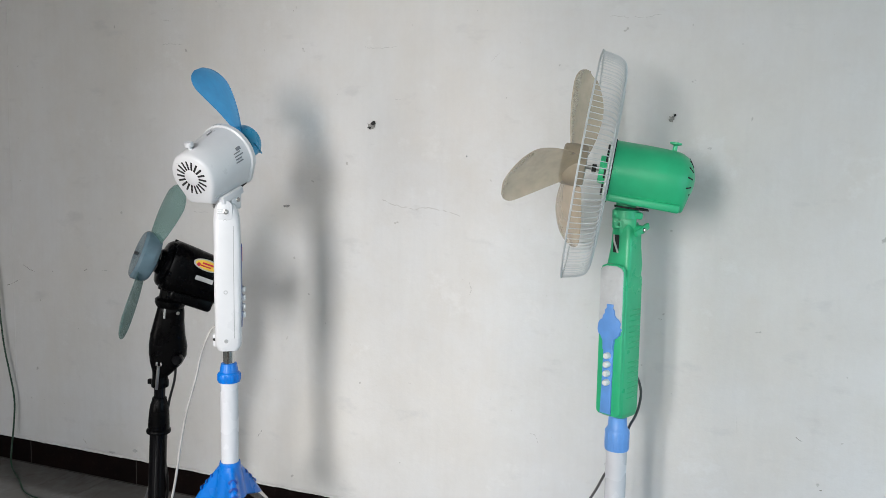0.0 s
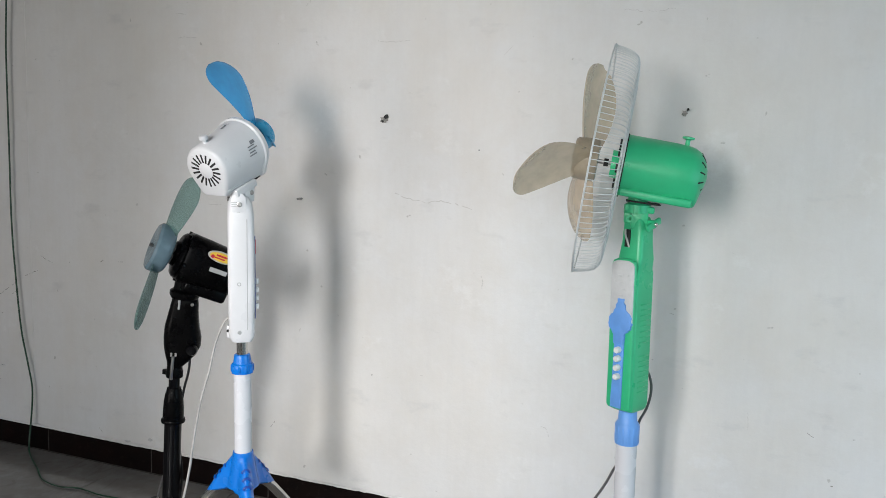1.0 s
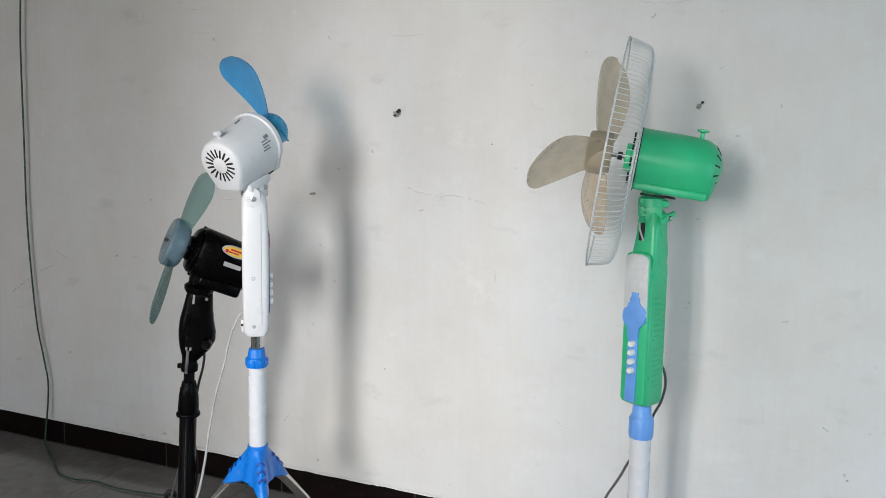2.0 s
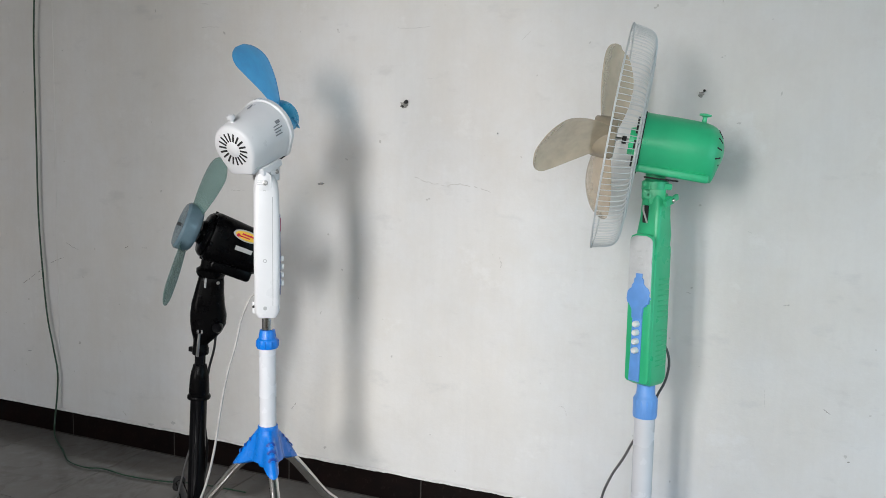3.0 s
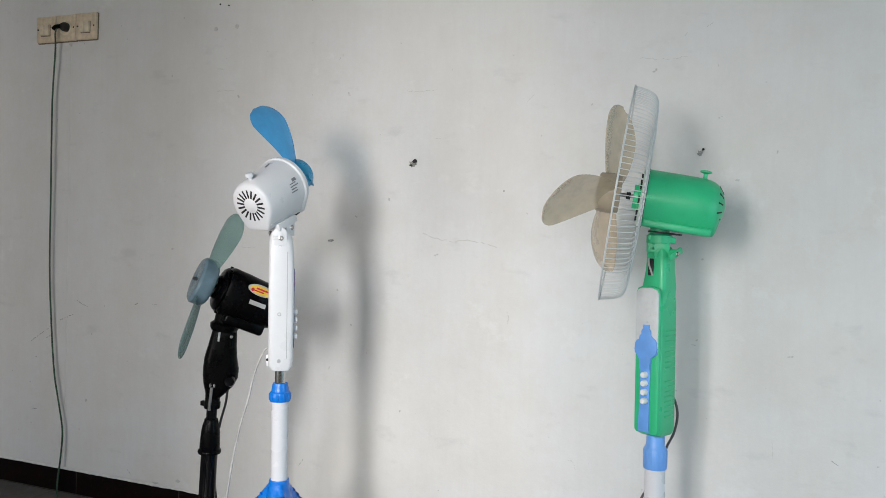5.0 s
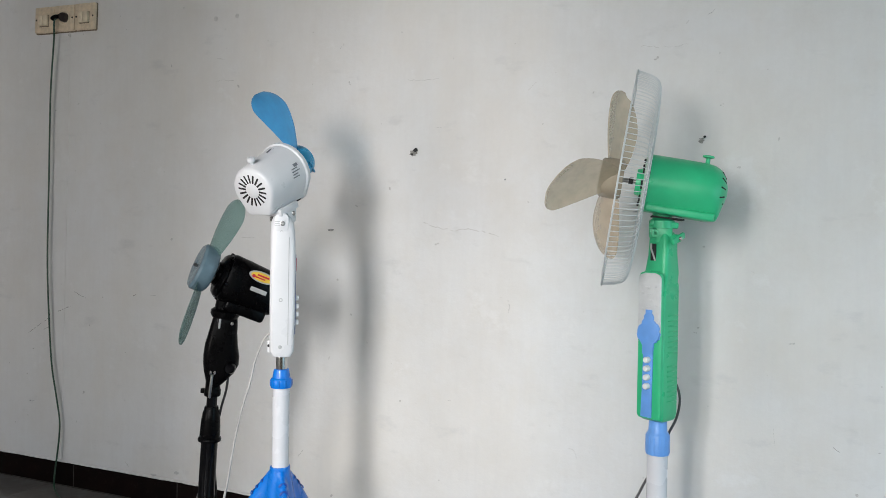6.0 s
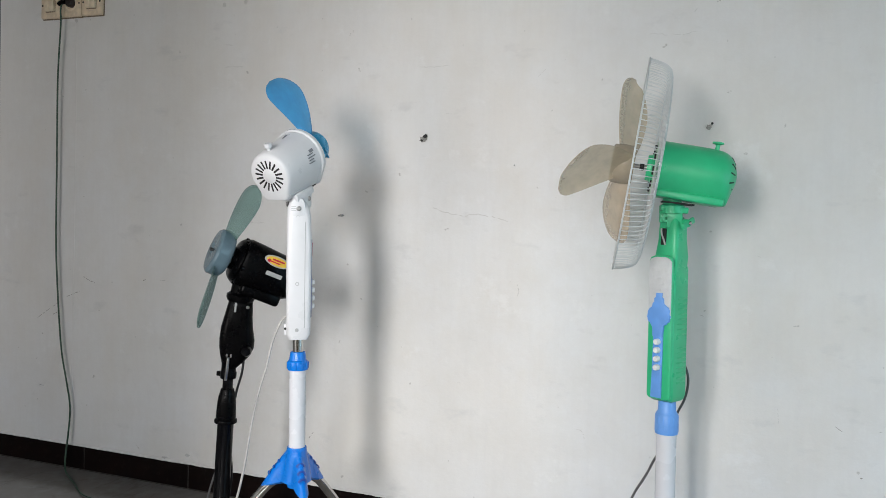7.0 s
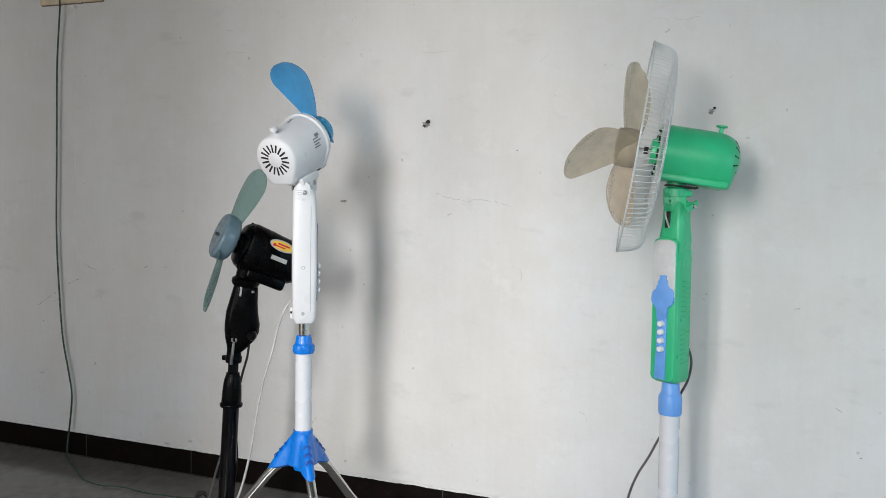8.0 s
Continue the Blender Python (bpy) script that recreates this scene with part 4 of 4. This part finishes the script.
    part("inner_wire", tube([(-0.010, -0.019, 0.822), (-0.008, -0.0215, 0.812), (-0.004, -0.0205, 0.800), (-0.001, -0.019, 0.790)], 0.0018, 8, m=m), M_CORDWHITE, column)
    # tilt joint with a wing nut
    A = (-0.985, -0.125, 0.135)
    H = inv @ head_frame((1.8130, -0.32, 0.926), A)
    mj = inv @ yaw_frame(1.776, -0.318, 0.845, (A[0], A[1]))
    jb = bmesh.new()
    box((0.036, 0.052, 0.012), (0, 0.002, 0.014), 0.003, 2, m=mj @ rx(-6), bm=jb)
    box((0.008, 0.030, 0.036), (0.014, 0.004, -0.004), 0.003, 2, m=mj, bm=jb)
    box((0.008, 0.030, 0.036), (-0.014, 0.004, -0.004), 0.003, 2, m=mj, bm=jb)
    box((0.020, 0.018, 0.022), (0, -0.014, -0.002), 0.003, 2, m=mj, bm=jb)
    lathe([(0, 0.006), (0.024, 0.006), (0.024, 0.020), (0.018, 0.024), (0.018, 0.040), (0, 0.040)], 24, m=mj, bm=jb)
    joint = part("tilt_joint", jb, M_GREEN, fan)
    part("joint_ring", lathe([(0.003, 0), (0.007, 0), (0.007, 0.005), (0.003, 0.005)], 16, m=mj @ Matrix.Translation((0.0175, -0.012, -0.004)) @ Matrix.Rotation(radians(90), 4, "Y"), closed=True), M_GREEN, joint)
    wn_m = m @ Matrix.Translation((0.026, 0.004, 0.832)) @ Matrix.Rotation(radians(90), 4, "Y")
    wing = bmesh.new()
    lathe([(0, -0.006), (0.008, -0.006), (0.008, 0.006), (0.006, 0.010), (0, 0.010)], 16, m=wn_m, bm=wing)
    box((0.012, 0.042, 0.007), (0, 0, 0.006), 0.0025, 2, m=wn_m @ Matrix.Rotation(radians(20), 4, "Z"), bm=wing)
    part("wing_nut", wing, M_GREEN, joint)
    bolt(joint, wn_m @ Matrix.Translation((0, 0, 0.011)), 0.004, M_CHROME)
    hm = bmesh.new()
    dome_loft([(-0.077, 0.006, 0.005, 0.003), (-0.0755, 0.016, 0.014, 0.009), (-0.071, 0.028, 0.026, 0.017), (-0.0675, 0.0345, 0.040, 0.023), (-0.0640, 0.0395, 0.0505, 0.028), (-0.0615, 0.0420, 0.0530, 0.029), (-0.057, 0.0455, 0.0535, 0.029), (-0.050, 0.0490, 0.0535, 0.030), (-0.043, 0.0510, 0.0540, 0.030), (-0.02, 0.0530, 0.0530, 0.031), (0.02, 0.0542, 0.0528, 0.032), (0.062, 0.0550, 0.0528, 0.033), (0.066, 0.0557, 0.0535, 0.033), (0.070, 0.054, 0.053, 0.03)], m=H, bm=hm)
    box((0.124, 0.083, 0.0150), (0.003, 0, -0.0462), 0.0045, 3, m=H @ Matrix.Rotation(radians(-0.8), 4, "Y"), bm=hm)
    motor = part("motor_housing", hm, M_GREEN, fan, "rounded bright green motor housing")
    part("housing_seam", lathe([(0.0545, 0.0655), (0.0569, 0.0655), (0.0569, 0.0672), (0.0545, 0.0672)], 44, "X", m=H, closed=True), M_DARK, motor)
    # dark slab paints the shaded line under the motor
    part("swivel_gap_shade", box((0.060, 0.046, 0.003), (0.022, 0, -0.0585), 0.001, 1, m=H @ Matrix.Rotation(radians(2), 4, "Y")), M_DARK, motor)
    # dark bars on the dome, painted as shaded vent openings
    vs = mesh_of("vent_slot", box((0.003, 0.0030, 0.016), (0, 0, 0), 0.001, 1), M_DARK)
    for i in range(14):
        piece("vent_slot", vs, motor, H @ rx(360 / 14 * i) @ Matrix.Translation((-0.0655, 0, 0.0360)) @ Matrix.Rotation(radians(34), 4, "Y"))
    part("oscillation_knob", lathe([(0, 0), (0.0042, 0), (0.0038, 0.009), (0.0055, 0.010), (0.0105, 0.0115), (0.0105, 0.0145), (0.004, 0.016), (0, 0.016)], 18, m=H @ Matrix.Translation((-0.034, 0, 0.0515))), M_GREEN, motor)
    part("front_boss", lathe([(0, 0.068), (0.030, 0.068), (0.030, 0.078), (0.026, 0.080), (0.024, 0.088), (0, 0.088)], 26, "X", m=H), M_GREEN, motor)
    part("shaft", lathe([(0, 0.085), (0.004, 0.085), (0.004, 0.150), (0.003, 0.152), (0, 0.152)], 12, "X", m=H), M_STEEL, motor)
    part("shaft_collar", lathe([(0.003, 0.093), (0.007, 0.093), (0.007, 0.101), (0.003, 0.101)], 12, "X", m=H), M_DARK, motor)
    # rear guard
    guard = part("rear_guard", lathe([(0.036, 0.0705), (0.052, 0.0705), (0.0545, 0.073), (0.0525, 0.0755), (0.036, 0.0755)], 40, "X", m=H, closed=True), M_RING, fan, "white wire rear guard, dish-shaped with radial spokes")
    # flat dark rods paint the shade in the ring's slots
    hs = mesh_of("ring_slot", tube([(0.0762, -0.008, 0.0440), (0.0762, 0, 0.0452), (0.0762, 0.008, 0.0440)], 0.0028, 8, r2=0.0008), M_DARK)
    for i in range(10):
        piece("ring_slot", hs, guard, H @ rx(36 * i + 9))
    R = 0.203
    wire = mesh_of("spoke", tube([(0.073, 0, 0.052), (0.0705, 0, 0.090), (0.0695, 0, 0.130), (0.0705, 0, 0.165), (0.076, 0, 0.187), (0.088, 0, 0.196), (0.104, 0, 0.2005), (0.118, 0, R)], 0.00072, 5, per=3), M_WIRE)
    for i in range(120):
        piece("spoke", wire, guard, H @ rx(3 * i))
    for x, r, th in ((0.118, R + 0.0008, 0.0016), (0.0730, 0.178, 0.0013), (0.0690, 0.140, 0.0012)):
        pts = [(x, r * math.cos(2 * math.pi * i / 96), r * math.sin(2 * math.pi * i / 96)) for i in range(96)]
        part("guard_ring", tube(pts, th, 8, m=H, per=0, ring=True), M_WIRE, guard)
    hb = part("blade_hub", lathe([(0.004, 0.112), (0.034, 0.112), (0.037, 0.116), (0.0385, 0.132), (0.037, 0.152), (0.034, 0.155), (0.031, 0.154), (0.030, 0.151), (0.004, 0.150)], 40, "X", m=H), M_HUBBEIGE, fan, "smoky beige plastic hub")
    part("hub_nut", lathe([(0, 0.149), (0.006, 0.149), (0.006, 0.156), (0.003, 0.159), (0, 0.159)], 8, "X", m=H), M_CHROME, hb)
    bl = mesh_of("blade", blade_mesh(0.034, 0.180, 0.055, 0.120, 34, 27, 0.02), M_BEIGE)
    bent = Matrix.Translation((0, 0, 0.034)) @ Matrix.Rotation(radians(46), 4, "Y") @ Matrix.Translation((0, 0, -0.034))
    for a, bend in ((-101, bent), (28, I4), (148, I4)):
        piece("blade", bl, hb, H @ Matrix.Translation((0.130, 0, 0)) @ rx(a) @ bend)
    return fan


white_fan()
black_fan()
green_fan()

# ---- sockets on the wall ----
def wall_plate(x, kind):
    label = {"switch": "aged cream square light switch on the wall", "socket": "aged cream round wall socket with a black plug in it"}[kind]
    plate = thing("light_switch" if kind == "switch" else "wall_socket", Matrix.Translation((x, 0, 1.466)) @ Matrix.Rotation(radians(0.6), 4, "Y"), label, "switch" if kind == "switch" else "socket", "wall plates")
    body = part("plate", slab(rounded(0.0805, 0.081, 0.004, 4), 0.014, 0.003, m=Matrix.Translation((0, 0.002, 0))), M_CREAM, plate)
    # larger dark slab paints the shade along the plate's edge
    part("plate_edge_shade", slab(rounded(0.0822, 0.0845, 0.003, 4), 0.0065, 0.0008, m=Matrix.Translation((0, 0.002, -0.0010))), M_TAN, plate, "brown rim behind the plate, stands in for its edge shade")
    if kind == "switch":
        for dx in (-0.0092, 0.0092):
            part("rocker", box((0.0176, 0.010, 0.032), (dx, -0.0150, -0.003), 0.0018, 2, m=rx(1.5)), M_CREAMROCK, plate)
        # brown slab draws the shaded gap round the rockers
        part("rocker_outline", box((0.0392, 0.003, 0.0365), (0, -0.0112, -0.004), 0.0006, 1), M_TAN, plate)
    else:
        part("socket_ring", lathe([(0.019, 0), (0.0235, 0), (0.0235, 0.003), (0.019, 0.003)], 30, m=Matrix.Translation((0, -0.0115, 0)) @ rx(90), closed=True), M_CREAMROCK, plate)
    for dx in (-0.033, 0.033):
        part("screw", lathe([(0, 0), (0.0028, 0), (0.0028, 0.0012), (0, 0.0014)], 12, m=Matrix.Translation((dx, -0.0119, 0)) @ rx(90)), M_DARK, plate)


wall_plate(-0.144, "switch")
wall_plate(-0.0615, "socket")
wall_plate(0.021, "switch")
plug = thing("extension_cord", I4, "thin green extension cord plugged in and hanging to the floor", "cord")
part("plug_body", lathe([(0, 0), (0.0140, 0), (0.0148, 0.003), (0.0140, 0.014), (0.011, 0.019), (0, 0.020)], 26, m=Matrix.Translation((-0.0560, -0.011, 1.466)) @ rx(90)), M_PLUG, plug, "round dark brown plug")
part("plug_neck", tube([(-0.066, -0.028, 1.467), (-0.082, -0.030, 1.466), (-0.092, -0.030, 1.460)], 0.0065, 10), M_BLACK, plug)
GC = [(-0.082, -0.028, 1.463), (-0.088, -0.027, 1.445), (-0.090, -0.024, 1.40), (-0.101, -0.020, 1.30), (-0.107, -0.018, 1.2), (-0.109, -0.016, 0.95), (-0.109, -0.016, 0.72), (-0.100, -0.016, 0.56), (-0.083, -0.016, 0.385), (-0.060, -0.016, 0.28), (-0.042, -0.018, 0.200), (-0.046, -0.020, 0.115), (-0.048, -0.028, 0.045)]
FLOORC = [(-0.022, -0.052, 0.010), (0.030, -0.085, 0.005), (0.085, -0.118, 0.004), (0.165, -0.170, 0.004), (0.241, -0.186, 0.004), (0.304, -0.172, 0.004), (0.394, -0.180, 0.004), (0.514, -0.166, 0.004), (0.60, -0.14, 0.004), (0.75, -0.13, 0.004)]
part("cable", tube(GC + FLOORC, 0.0019, 8, per=6), M_CORDGREEN, plug)
part("cable", tube([(x + 0.0034, y - 0.001, z) for x, y, z in GC + FLOORC], 0.0017, 8, per=6), M_CORDGREEN, plug)

def hang(x, y, dy, pts):
    """Cord points given from an anchor: (dx, z), all at depth y unless dy gives a drift per point."""
    return [(x + dx, y + dy * k, z) for k, (dx, z) in enumerate(pts)]


cord = thing("power_cord", I4, "white power cord hanging from the fan column to the floor", "cord", "fan cords")
part("cable", tube(hang(1.010, -0.455, -0.004, [(0.0, 0.612), (-0.011, 0.601), (-0.029, 0.556), (-0.041, 0.499), (-0.057, 0.442), (-0.071, 0.367), (-0.083, 0.282), (-0.100, 0.206), (-0.124, 0.140), (-0.147, 0.083), (-0.175, 0.035)]) + [(0.81, -0.51, 0.006), (0.71, -0.56, 0.004), (0.55, -0.62, 0.004)], 0.0025, 10), M_CORDWHITE, cord)
cord2 = thing("power_cord", I4, "black power cord looping down beside the black fan pole", "cord", "fan cords")
part("cable", tube(hang(0.855, -0.395, 0.002, [(0.0, 0.521), (0.006, 0.503), (0.001, 0.465), (-0.014, 0.419), (-0.026, 0.362), (-0.030, 0.288)]) + [(0.812, -0.362, 0.20), (0.79, -0.362, 0.10), (0.74, -0.35, 0.02), (0.66, -0.32, 0.004), (0.5, -0.31, 0.004)], 0.0028, 10), M_CORDBLACK, cord2)
cord4 = thing("power_cord", I4, "thin grey cord hanging down behind the black pole", "cord", "fan cords")
part("cable", tube(hang(0.791, -0.384, -0.004, [(0.0, 0.241), (-0.015, 0.194), (-0.031, 0.129), (-0.045, 0.073), (-0.058, 0.03)]) + [(0.71, -0.405, 0.006), (0.62, -0.42, 0.004), (0.5, -0.44, 0.004)], 0.0024, 8), M_CORDGREY, cord4)
cord3 = thing("power_cord", I4, "dark grey power cord looping behind the green fan pole", "cord", "fan cords")
part("cable", tube(hang(1.796, -0.203, 0.001, [(0.0, 0.551), (0.013, 0.533), (0.019, 0.504), (0.013, 0.467), (-0.002, 0.430)]) + hang(1.783, -0.213, -0.002, [(0.001, 0.377), (-0.013, 0.362), (-0.028, 0.338), (-0.041, 0.309), (-0.052, 0.288), (-0.066, 0.262), (-0.081, 0.220), (-0.096, 0.146), (-0.115, 0.05)]) + [(1.60, -0.25, 0.005), (1.48, -0.27, 0.004), (1.28, -0.30, 0.004)], 0.0026, 10), M_CORDGREY, cord3)

# ---- floor tiles and skirting ----
floor = thing("floor", I4, "glossy grey marbled ceramic floor tiles with dark veins", "floor", kind="structure")
part("screed", box((EAST - WEST + 0.3, 2.45, 0.10), ((EAST + WEST) / 2, -1.075, -0.0525)), M_GROUT, floor)
tile = mesh_of("tile", box((0.3985, 0.3985, 0.008), (0, 0, -0.004), 0.0006, 1), M_FLOOR)
for i in range(-1, 10):
    for j in range(6):
        x, y = 0.10 + 0.4 * i, -0.20 - 0.4 * j
        if x - 0.2 > EAST:
            continue
        piece("tile", tile, floor, Matrix.Translation((x, y, 0)) @ Matrix.Rotation(radians(90 * random.randrange(4)), 4, "Z"))

skirting = thing("baseboard", I4, "very dark red-black glazed tile skirting with pale joints", "baseboard", kind="structure")
HB = 0.0745
part("joint_grout", box((EAST - WEST, 0.008, HB - 0.004), ((EAST + WEST) / 2, 0.0000, HB / 2)), M_JOINT, skirting)
part("floor_grout", box((EAST - WEST, 0.004, 0.003), ((EAST + WEST) / 2, -0.0068, 0.0012), 0.0008, 1), M_JOINT, skirting)
sk = mesh_of("skirting_tile", box((0.3975, 0.012, HB), (0.2, 0.001, HB / 2), 0.0010, 1), M_SKIRT)
for i in range(-1, 10):
    ob = piece("skirting_tile", sk, skirting, Matrix.Translation((0.4 * i + 0.005, 0, random.uniform(-0.0008, 0.0008))))
